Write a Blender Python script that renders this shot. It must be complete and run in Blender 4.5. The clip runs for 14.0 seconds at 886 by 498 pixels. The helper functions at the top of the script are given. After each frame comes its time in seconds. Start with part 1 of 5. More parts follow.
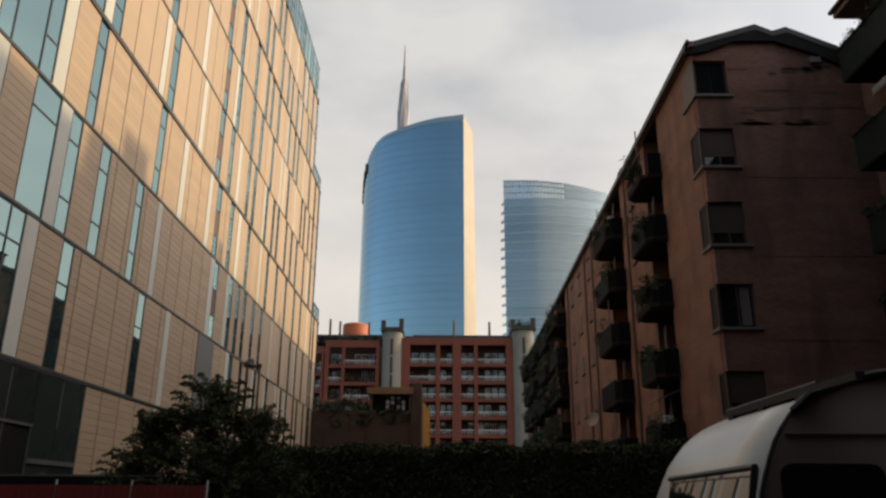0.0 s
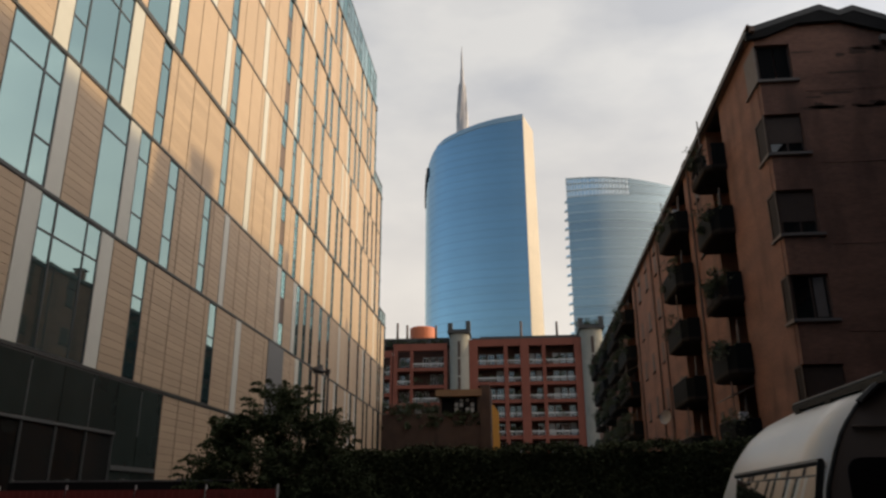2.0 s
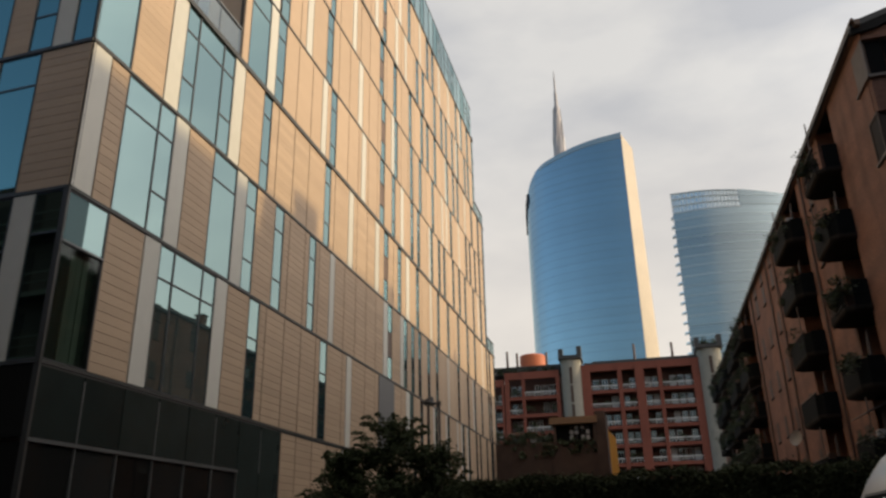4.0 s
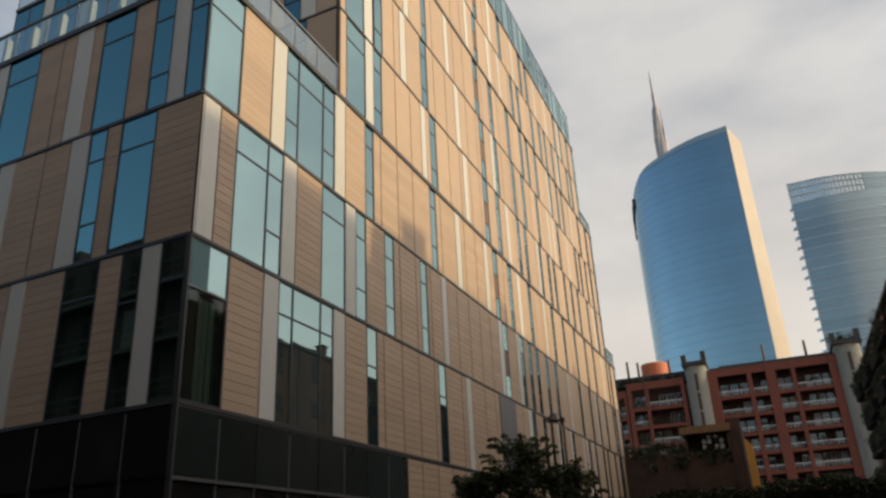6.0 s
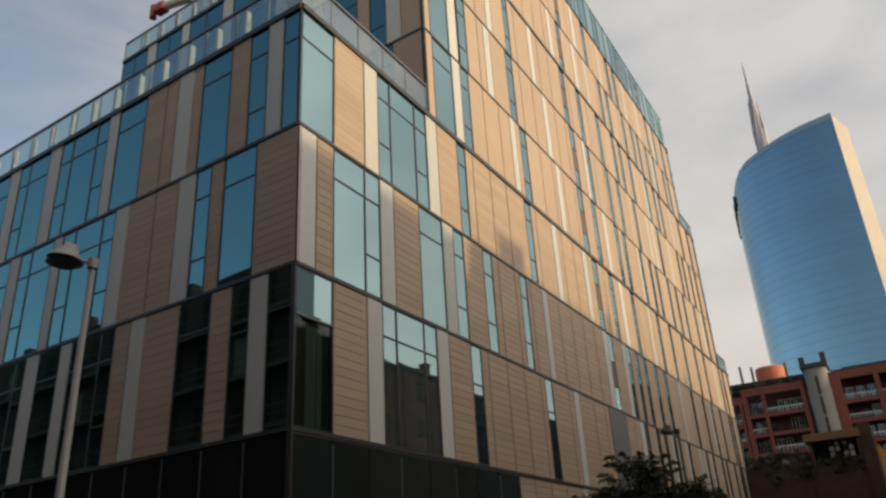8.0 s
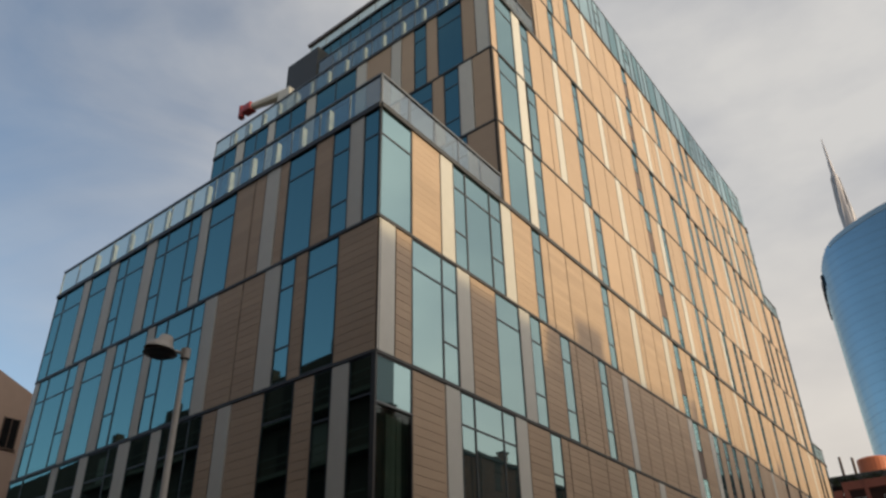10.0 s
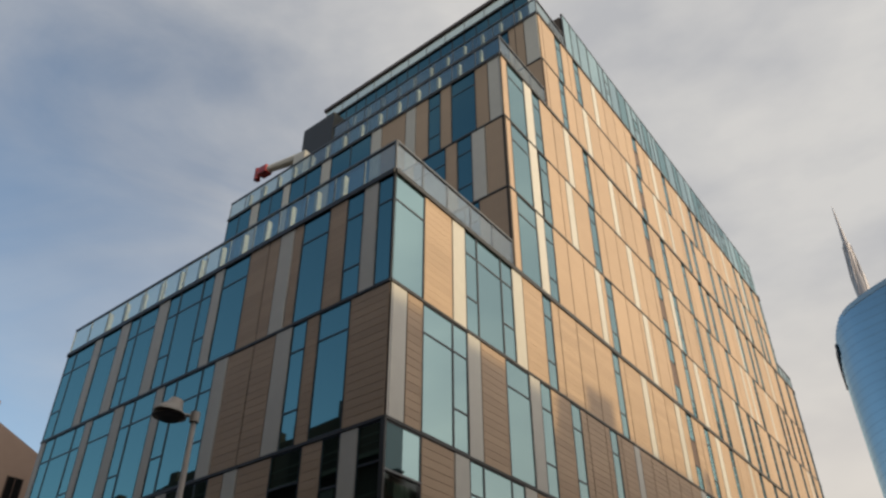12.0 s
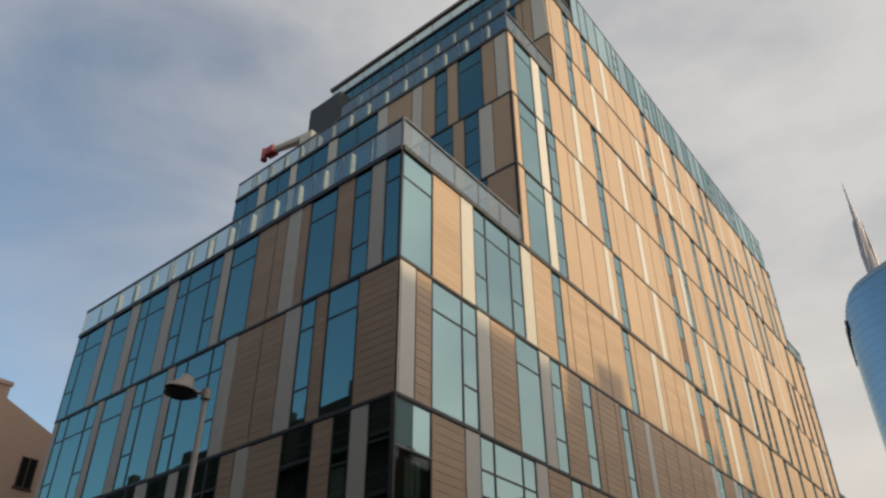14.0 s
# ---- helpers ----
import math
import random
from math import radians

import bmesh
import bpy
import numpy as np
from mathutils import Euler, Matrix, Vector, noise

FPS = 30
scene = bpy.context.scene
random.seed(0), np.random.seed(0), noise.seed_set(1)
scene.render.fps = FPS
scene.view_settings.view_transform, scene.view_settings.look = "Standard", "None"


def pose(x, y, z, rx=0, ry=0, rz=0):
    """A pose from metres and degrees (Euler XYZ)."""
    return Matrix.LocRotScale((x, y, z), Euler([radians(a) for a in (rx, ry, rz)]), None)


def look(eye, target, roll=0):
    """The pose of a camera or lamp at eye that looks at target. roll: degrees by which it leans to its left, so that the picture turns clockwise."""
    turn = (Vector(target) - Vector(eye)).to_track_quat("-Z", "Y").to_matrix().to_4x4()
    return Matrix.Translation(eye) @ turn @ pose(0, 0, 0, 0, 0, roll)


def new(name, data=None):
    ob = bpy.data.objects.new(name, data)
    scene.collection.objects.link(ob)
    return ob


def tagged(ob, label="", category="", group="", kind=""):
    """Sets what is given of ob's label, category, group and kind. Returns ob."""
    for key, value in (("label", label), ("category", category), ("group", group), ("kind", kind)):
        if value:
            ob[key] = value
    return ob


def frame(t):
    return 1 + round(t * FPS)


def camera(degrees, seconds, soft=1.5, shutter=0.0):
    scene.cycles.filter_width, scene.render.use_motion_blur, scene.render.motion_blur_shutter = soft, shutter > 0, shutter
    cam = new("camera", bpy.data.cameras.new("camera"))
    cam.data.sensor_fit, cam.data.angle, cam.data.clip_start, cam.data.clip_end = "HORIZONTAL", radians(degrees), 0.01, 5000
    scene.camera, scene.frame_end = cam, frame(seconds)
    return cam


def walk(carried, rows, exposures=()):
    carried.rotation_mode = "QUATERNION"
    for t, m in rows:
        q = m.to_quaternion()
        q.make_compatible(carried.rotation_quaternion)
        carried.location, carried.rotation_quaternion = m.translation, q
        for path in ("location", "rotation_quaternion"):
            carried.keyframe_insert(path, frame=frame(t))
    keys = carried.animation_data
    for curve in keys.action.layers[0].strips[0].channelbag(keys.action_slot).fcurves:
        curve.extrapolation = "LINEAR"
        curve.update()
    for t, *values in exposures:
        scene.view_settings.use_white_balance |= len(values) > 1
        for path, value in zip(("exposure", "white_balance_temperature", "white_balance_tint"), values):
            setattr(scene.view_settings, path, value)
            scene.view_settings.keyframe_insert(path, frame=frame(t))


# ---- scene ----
cam = camera(60.33, 14.0, soft=2.5, shutter=0.5)
PATH = [
    (0.0, pose(-0.000, -0.000, 1.600, 108.380, -0.300, 0.050)),
    (0.5, pose(0.036, -0.027, 1.577, 108.297, -0.477, 0.222)),
    (1.0, pose(0.036, -0.045, 1.583, 108.317, -0.233, 0.601)),
    (1.5, pose(0.078, -0.027, 1.577, 108.362, 0.091, 2.746)),
    (2.0, pose(0.136, -0.011, 1.582, 108.525, 0.250, 5.324)),
    (2.5, pose(0.188, -0.014, 1.582, 108.655, 0.276, 7.204)),
    (3.0, pose(0.199, -0.000, 1.575, 109.439, 0.456, 9.165)),
    (3.5, pose(0.239, -0.019, 1.562, 110.141, 0.657, 11.249)),
    (4.0, pose(0.278, -0.004, 1.554, 110.797, 1.104, 13.925)),
    (6.5, pose(0.080, 0.192, 1.660, 112.659, 3.142, 25.343)),
    (7.0, pose(0.042, 0.232, 1.652, 112.853, 3.470, 27.468)),
    (7.5, pose(-0.019, 0.237, 1.733, 113.096, 3.217, 29.079)),
    (8.0, pose(-0.077, 0.246, 1.817, 113.866, 3.109, 31.049)),
    (10.5, pose(0.011, -0.076, 1.806, 122.327, 0.594, 36.591)),
    (11.0, pose(-0.020, -0.097, 1.813, 124.293, 0.098, 36.171)),
    (11.5, pose(0.005, -0.124, 1.805, 125.549, -0.133, 36.060)),
    (12.0, pose(0.047, -0.156, 1.844, 124.997, 0.099, 36.519)),
    (12.5, pose(-0.018, -0.112, 1.803, 124.558, -0.008, 36.893)),
    (13.0, pose(-0.038, -0.103, 1.805, 124.001, -0.084, 37.047)),
    (13.5, pose(-0.040, -0.084, 1.800, 123.900, -0.197, 37.092)),
    (14.0, pose(-0.039, -0.073, 1.793, 123.527, 0.244, 37.324)),
]
walk(cam, PATH, exposures=[(0.0, 0.0), (3.5, 0.0), (6.5, -0.13), (8.0, -0.15), (10.5, -0.17), (14.0, -0.17)])

# ---- light and sky ----
SUN_EL, SUN_ROT = radians(13.5), radians(84)
sun_way = Vector((math.sin(SUN_ROT) * math.cos(SUN_EL), math.cos(SUN_ROT) * math.cos(SUN_EL), math.sin(SUN_EL)))
sun = new("sun", bpy.data.lights.new("sun", "SUN"))
sun.data.energy, sun.data.angle, sun.data.color = 2.5, radians(1.5), (1.0, 0.80, 0.47)
sun.matrix_world = look(sun_way * 300, (0, 0, 0))

world = bpy.data.worlds.new("sky")
scene.world = world
world.use_nodes = True
wn, wl = world.node_tree.nodes, world.node_tree.links
wn.clear()
sky = wn.new("ShaderNodeTexSky")
sky.sky_type, sky.sun_disc, sky.sun_elevation, sky.sun_rotation = "NISHITA", False, SUN_EL, SUN_ROT
sky.air_density, sky.dust_density, sky.ozone_density = 1.0, 1.5, 1.2
wc = wn.new("ShaderNodeTexCoord")
wm = wn.new("ShaderNodeMapping")
wm.inputs["Scale"].default_value = (1.3, 1.3, 3.0)
wl.new(wc.outputs["Generated"], wm.inputs["Vector"])
wz = wn.new("ShaderNodeTexNoise")
wz.inputs["Scale"].default_value, wz.inputs["Detail"].default_value, wz.inputs["Roughness"].default_value = 1.9, 8, 0.55
wz.inputs["Distortion"].default_value = 0.6
wl.new(wm.outputs[0], wz.inputs["Vector"])
sep = wn.new("ShaderNodeSeparateXYZ")
wl.new(wc.outputs["Generated"], sep.inputs[0])
# clearer towards the west and south, closed cloud elsewhere
def sum_of(kind, a, b=None, c=None):
    n = wn.new("ShaderNodeMath")
    n.operation = kind
    for i, v in enumerate((a, b, c)):
        if v is None:
            continue
        if isinstance(v, float):
            n.inputs[i].default_value = v
        else:
            wl.new(v, n.inputs[i])
    return n.outputs[0]


back_sky = sum_of("MULTIPLY", sum_of("MINIMUM", sep.outputs["Y"], 0.0), 0.8)
lean = sum_of("ADD", sum_of("MULTIPLY_ADD", sep.outputs["X"], 0.85, 0.84), back_sky)
cloudiness = sum_of("MULTIPLY_ADD", wz.outputs["Fac"], 0.58, lean)
cover = wn.new("ShaderNodeMapRange")
cover.interpolation_type = "SMOOTHSTEP"
cover.inputs["From Min"].default_value, cover.inputs["From Max"].default_value = 0.22, 0.90
wl.new(cloudiness, cover.inputs["Value"])
tone = wn.new("ShaderNodeTexNoise")
tone.inputs["Scale"].default_value, tone.inputs["Detail"].default_value = 3.4, 7
wl.new(wm.outputs[0], tone.inputs["Vector"])
tint = wn.new("ShaderNodeMix")
tint.data_type = "RGBA"
tint.inputs[6].default_value, tint.inputs[7].default_value = (0.535, 0.54, 0.56, 1), (0.72, 0.705, 0.685, 1)
spread = wn.new("ShaderNodeMapRange")
spread.inputs["From Min"].default_value, spread.inputs["From Max"].default_value = 0.35, 0.65
wl.new(tone.outputs["Fac"], spread.inputs["Value"])
wl.new(spread.outputs[0], tint.inputs[0])
low = wn.new("ShaderNodeMapRange")
low.inputs["From Min"].default_value, low.inputs["From Max"].default_value = 0.12, 0.5
low.inputs["To Min"].default_value, low.inputs["To Max"].default_value = 0.75, 0.0
wl.new(sep.outputs["Z"], low.inputs["Value"])
warm = wn.new("ShaderNodeMix")
warm.data_type = "RGBA"
warm.inputs[7].default_value = (0.92, 0.83, 0.72, 1)
wl.new(low.outputs[0], warm.inputs[0])
wl.new(tint.outputs[2], warm.inputs[6])
clear_bg, cloud_bg, blend, out = (wn.new(k) for k in ("ShaderNodeBackground", "ShaderNodeBackground", "ShaderNodeMixShader", "ShaderNodeOutputWorld"))
clear_bg.inputs["Strength"].default_value = 0.185
wl.new(sky.outputs[0], clear_bg.inputs["Color"])
# thin cloud glows round the low sun
aim = wn.new("ShaderNodeVectorMath")
aim.operation = "DOT_PRODUCT"
aim.inputs[1].default_value = sun_way
wl.new(wc.outputs["Generated"], aim.inputs[0])
glow = sum_of("POWER", sum_of("MAXIMUM", aim.outputs["Value"], 0.0), 4.0)
wl.new(sum_of("MULTIPLY_ADD", glow, 3.2, 1.0), cloud_bg.inputs["Strength"])
wl.new(warm.outputs[2], cloud_bg.inputs["Color"])
wl.new(cover.outputs[0], blend.inputs[0])
wl.new(clear_bg.outputs[0], blend.inputs[1])
wl.new(cloud_bg.outputs[0], blend.inputs[2])
wl.new(blend.outputs[0], out.inputs["Surface"])


# ---- materials ----
def material(name, colour, rough=0.7, metal=0.0, vary=0.12, grain=6.0, bump=0.0, bump_scale=40.0, second=None, stain=0.0, spec=0.5, object_vary=0.0, stretch=(1, 1, 1)):
    """A node material with two scales of variation, and fine relief."""
    m = bpy.data.materials.new(name)
    m.use_nodes = True
    n, l = m.node_tree.nodes, m.node_tree.links
    b = n["Principled BSDF"]
    b.inputs["Roughness"].default_value, b.inputs["Metallic"].default_value = rough, metal
    b.inputs["Specular IOR Level"].default_value = spec
    co = n.new("ShaderNodeTexCoord")
    mp = n.new("ShaderNodeMapping")
    mp.inputs["Scale"].default_value = stretch
    geo = n.new("ShaderNodeNewGeometry")
    l.new(geo.outputs["Position"], mp.inputs["Vector"])
    fine = n.new("ShaderNodeTexNoise")
    fine.inputs["Scale"].default_value, fine.inputs["Detail"].default_value = grain, 6
    l.new(mp.outputs[0], fine.inputs["Vector"])
    broad = n.new("ShaderNodeTexNoise")
    broad.inputs["Scale"].default_value, broad.inputs["Detail"].default_value = grain / 14, 4
    l.new(mp.outputs[0], broad.inputs["Vector"])
    dark = tuple(c * (1 - vary) for c in colour) + (1,)
    light = tuple(min(1, c * (1 + vary)) for c in (second or colour)) + (1,)
    mx = n.new("ShaderNodeMix")
    mx.data_type = "RGBA"
    mx.inputs[6].default_value, mx.inputs[7].default_value = dark, light
    rng = n.new("ShaderNodeMapRange")
    rng.inputs["From Min"].default_value, rng.inputs["From Max"].default_value = 0.3, 0.7
    avg = n.new("ShaderNodeMath")
    avg.operation = "MULTIPLY_ADD"
    avg.inputs[1].default_value = 0.5
    half = n.new("ShaderNodeMath")
    half.operation = "MULTIPLY"
    half.inputs[1].default_value = 0.5
    l.new(broad.outputs["Fac"], half.inputs[0])
    l.new(fine.outputs["Fac"], avg.inputs[0])
    l.new(half.outputs[0], avg.inputs[2])
    l.new(avg.outputs[0], rng.inputs["Value"])
    l.new(rng.outputs[0], mx.inputs[0])
    last = mx.outputs[2]
    if object_vary:
        info = n.new("ShaderNodeObjectInfo")
        both = n.new("ShaderNodeMath")
        both.operation = "ADD"
        l.new(info.outputs["Random"], both.inputs[0])
        l.new(geo.outputs["Random Per Island"], both.inputs[1])
        fr = n.new("ShaderNodeMath")
        fr.operation = "FRACT"
        l.new(both.outputs[0], fr.inputs[0])
        vr = n.new("ShaderNodeMapRange")
        vr.inputs["To Min"].default_value, vr.inputs["To Max"].default_value = 1 - object_vary, 1 + object_vary
        l.new(fr.outputs[0], vr.inputs["Value"])
        hs = n.new("ShaderNodeHueSaturation")
        l.new(vr.outputs[0], hs.inputs["Value"])
        l.new(last, hs.inputs["Color"])
        last = hs.outputs[0]
    if stain:
        st = n.new("ShaderNodeTexNoise")
        st.inputs["Scale"].default_value, st.inputs["Detail"].default_value = 0.8, 9
        sm = n.new("ShaderNodeMapping")
        sm.inputs["Scale"].default_value = (1, 1, 0.35)
        l.new(geo.outputs["Position"], sm.inputs["Vector"])
        l.new(sm.outputs[0], st.inputs["Vector"])
        sr = n.new("ShaderNodeMapRange")
        sr.inputs["From Min"].default_value, sr.inputs["From Max"].default_value = 0.52, 0.72
        sr.inputs["To Max"].default_value = stain
        l.new(st.outputs["Fac"], sr.inputs["Value"])
        sx = n.new("ShaderNodeMix")
        sx.data_type = "RGBA"
        sx.inputs[7].default_value = tuple(c * 0.45 for c in colour) + (1,)
        l.new(sr.outputs[0], sx.inputs[0])
        l.new(last, sx.inputs[6])
        last = sx.outputs[2]
    l.new(last, b.inputs["Base Color"])
    if bump:
        bn = n.new("ShaderNodeTexNoise")
        bn.inputs["Scale"].default_value, bn.inputs["Detail"].default_value = bump_scale, 5
        l.new(mp.outputs[0], bn.inputs["Vector"])
        bu = n.new("ShaderNodeBump")
        bu.inputs["Strength"].default_value, bu.inputs["Distance"].default_value = bump, 0.02
        l.new(bn.outputs["Fac"], bu.inputs["Height"])
        l.new(bu.outputs[0], b.inputs["Normal"])
    return m


def coated_glass(name, inside, tint, mirror, rough=0.02, wave=0.02, wave_scale=0.5):
    """A pane of coated facade glass: a dark room behind it and a tinted mirror, stronger at a glancing angle."""
    m = bpy.data.materials.new(name)
    m.use_nodes = True
    n, l = m.node_tree.nodes, m.node_tree.links
    n.clear()
    out = n.new("ShaderNodeOutputMaterial")
    dif, glo, mix = n.new("ShaderNodeBsdfDiffuse"), n.new("ShaderNodeBsdfGlossy"), n.new("ShaderNodeMixShader")
    info = n.new("ShaderNodeObjectInfo")
    vr = n.new("ShaderNodeMapRange")
    vr.inputs["To Min"].default_value, vr.inputs["To Max"].default_value = 0.6, 1.4
    l.new(info.outputs["Random"], vr.inputs["Value"])
    hs = n.new("ShaderNodeHueSaturation")
    hs.inputs["Color"].default_value = (*inside, 1)
    l.new(vr.outputs[0], hs.inputs["Value"])
    l.new(hs.outputs[0], dif.inputs["Color"])
    glo.inputs["Color"].default_value = (*tint, 1)
    glo.inputs["Roughness"].default_value = rough
    fr = n.new("ShaderNodeFresnel")
    fr.inputs["IOR"].default_value = 1.5
    mr = n.new("ShaderNodeMapRange")
    mr.inputs["From Min"].default_value, mr.inputs["From Max"].default_value = 0.04, 1.0
    mr.inputs["To Min"].default_value, mr.inputs["To Max"].default_value = mirror, 1.0
    l.new(fr.outputs[0], mr.inputs["Value"])
    l.new(mr.outputs[0], mix.inputs[0])
    geo = n.new("ShaderNodeNewGeometry")
    nz = n.new("ShaderNodeTexNoise")
    nz.inputs["Scale"].default_value, nz.inputs["Detail"].default_value = wave_scale, 2
    l.new(geo.outputs["Position"], nz.inputs["Vector"])
    bu = n.new("ShaderNodeBump")
    bu.inputs["Strength"].default_value, bu.inputs["Distance"].default_value = wave, 0.1
    l.new(nz.outputs["Fac"], bu.inputs["Height"])
    l.new(bu.outputs[0], glo.inputs["Normal"])
    l.new(dif.outputs[0], mix.inputs[1])
    l.new(glo.outputs[0], mix.inputs[2])
    l.new(mix.outputs[0], out.inputs["Surface"])
    return m


def clear_glass(name, tint, amount=0.35):
    """A thin pane that can be seen through."""
    m = bpy.data.materials.new(name)
    m.use_nodes = True
    n, l = m.node_tree.nodes, m.node_tree.links
    n.clear()
    out = n.new("ShaderNodeOutputMaterial")
    tr, glo, mix = n.new("ShaderNodeBsdfTransparent"), n.new("ShaderNodeBsdfGlossy"), n.new("ShaderNodeMixShader")
    tr.inputs["Color"].default_value = (*tint, 1)
    glo.inputs["Roughness"].default_value = 0.04
    glo.inputs["Color"].default_value = (0.95, 0.97, 0.97, 1)
    mix.inputs[0].default_value = amount
    l.new(tr.outputs[0], mix.inputs[1])
    l.new(glo.outputs[0], mix.inputs[2])
    l.new(mix.outputs[0], out.inputs["Surface"])
    return m


TERRACOTTA = material("terracotta_board", (0.468, 0.323, 0.207), 0.62, vary=0.06, grain=9, bump=0.12, bump_scale=60, object_vary=0.06, stretch=(1, 1, 3))
JOINT = material("joint_shadow_gap", (0.045, 0.033, 0.026), 0.8, vary=0.1)
PALE = material("pale_metal_panel", (0.595, 0.553, 0.475), 0.5, vary=0.05, grain=3, object_vary=0.05, spec=0.25)
LEDGE = material("dark_bronze_ledge", (0.045, 0.04, 0.034), 0.5, 0.1, vary=0.15, grain=4)
MULLION = material("dark_mullion", (0.06, 0.06, 0.06), 0.4, 0.4, vary=0.1)
STEEL = material("grey_steel_rail", (0.17, 0.17, 0.165), 0.4, 0.6, vary=0.1)
RAIL_BROWN = material("brown_roof_rail", (0.13, 0.10, 0.085), 0.6, vary=0.12)
CORE = material("dark_wall_core", (0.10, 0.075, 0.06), 0.9, vary=0.2, grain=2)
DARK_PANEL = material("dark_grey_glass_panel", (0.022, 0.029, 0.026), 0.16, vary=0.25, grain=1.2, object_vary=0.2, spec=0.25)
BLACK_GLASS = coated_glass("black_shop_glass", (0.017, 0.017, 0.016), (0.6, 0.66, 0.64), 0.025)
SHOP_CLEAR = clear_glass("clear_corner_glass", (0.75, 0.82, 0.78), 0.03)
CORNER_REFLECTION = coated_glass("dark_reflection_glass", (0.022, 0.04, 0.044), (0.5, 0.72, 0.74), 0.06)
BACKING = material("dark_room_backing", (0.03, 0.033, 0.03), 0.95, spec=0.0, vary=0.15)
BLIND = material("grey_green_blind", (0.12, 0.125, 0.105), 0.9, spec=0.05, vary=0.15, grain=4, stretch=(1, 1, 0.1))
GREY_PANEL = material("slate_grey_panel", (0.15, 0.14, 0.135), 0.5, vary=0.1)
VENT = material("brown_vent_louvre", (0.13, 0.08, 0.055), 0.6, vary=0.2)
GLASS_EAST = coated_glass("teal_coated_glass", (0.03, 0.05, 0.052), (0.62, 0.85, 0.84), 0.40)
# same glass for the south side, its shade put into a darker tint
GLASS_SOUTH = coated_glass("shaded_south_glass", (0.006, 0.008, 0.008), (0.27, 0.5, 0.505), 0.52)
GLASS_CROWN = coated_glass("pale_teal_crown_glass", (0.11, 0.16, 0.165), (0.74, 0.91, 0.92), 0.45)
GLASS_RAIL = clear_glass("clear_balustrade_glass", (0.74, 0.8, 0.77), 0.2)


# ---- tools ----
def box_into(bm, corners):
    """Adds a closed block; corners: four below and four above, in the same order round."""
    v = [bm.verts.new(c) for c in corners]
    for f in ((3, 2, 1, 0), (4, 5, 6, 7), (0, 1, 5, 4), (1, 2, 6, 5), (2, 3, 7, 6), (3, 0, 4, 7)):
        bm.faces.new([v[i] for i in f])


def block(bm, x0, x1, y0, y1, z0, z1):
    box_into(bm, [(x0, y0, z0), (x1, y0, z0), (x1, y1, z0), (x0, y1, z0), (x0, y0, z1), (x1, y0, z1), (x1, y1, z1), (x0, y1, z1)])


def tube(bm, points, radii, sides=8, cap=True):
    """A tapered round tube along points."""
    rings = []
    for i, (p, r) in enumerate(zip(points, radii)):
        p = Vector(p)
        a, b = Vector(points[max(i - 1, 0)]), Vector(points[min(i + 1, len(points) - 1)])
        q = (b - a).to_track_quat("Z", "Y")
        rings.append([bm.verts.new(p + q @ Vector((r * math.cos(k * math.tau / sides), r * math.sin(k * math.tau / sides), 0))) for k in range(sides)])
    for u, w in zip(rings, rings[1:]):
        for k in range(sides):
            bm.faces.new((u[k], u[(k + 1) % sides], w[(k + 1) % sides], w[k]))
    if cap:
        bm.faces.new(rings[0][::-1])
        bm.faces.new(rings[-1])


def prism(bm, outline, z0, z1):
    """An upright prism on an outline of (x, y), anticlockwise."""
    lo, hi = [bm.verts.new((x, y, z0)) for x, y in outline], [bm.verts.new((x, y, z1)) for x, y in outline]
    k = len(outline)
    for i in range(k):
        bm.faces.new((lo[i], lo[(i + 1) % k], hi[(i + 1) % k], hi[i]))
    bm.faces.new(lo[::-1])
    bm.faces.new(hi)


def mesh_of(name, bm, mat, fix=True):
    if fix:
        bmesh.ops.recalc_face_normals(bm, faces=bm.faces)
    me = bpy.data.meshes.new(name)
    bm.to_mesh(me)
    bm.free()
    me.materials.append(mat)
    return me


def part(name, bm, mat, parent=None, label="", fix=True):
    """One bmesh as one object under a thing or under a part."""
    ob = new(name, mesh_of(name, bm, mat, fix))
    ob.parent = parent
    if label:
        tagged(ob, label)
    return ob


def smooth(ob):
    for p in ob.data.polygons:
        p.use_smooth = True
    return ob


def thing(name, label, category, place=(0, 0, 0), group="", kind=""):
    ob = new(name)
    ob.empty_display_size = 0.3
    ob.location = place
    return tagged(ob, label, category, group, kind)


class Face:
    """A wall's face: u runs along it, z up, d outwards."""

    def __init__(self, x, y, along, normal):
        self.o, self.a, self.n = Vector((x, y, 0)), Vector((*along, 0)).normalized(), Vector((*normal, 0)).normalized()

    def at(self, u, z, d=0.0):
        return self.o + self.a * u + self.n * d + Vector((0, 0, z))

    def block(self, bm, u0, u1, z0, z1, d0, d1):
        box_into(bm, [self.at(u, z, d) for z in (z0, z1) for u, d in ((u0, d0), (u1, d0), (u1, d1), (u0, d1))])


# ---- ground ----
ASPHALT = material("asphalt", (0.05, 0.05, 0.05), 0.85, vary=0.25, grain=3, bump=0.3, bump_scale=60, stain=0.4)
bm = bmesh.new()
bmesh.ops.create_grid(bm, x_segments=8, y_segments=8, size=2500)
ground = tagged(part("ground", bm, ASPHALT), "grey asphalt ground of a car park and streets", "ground", kind="structure")

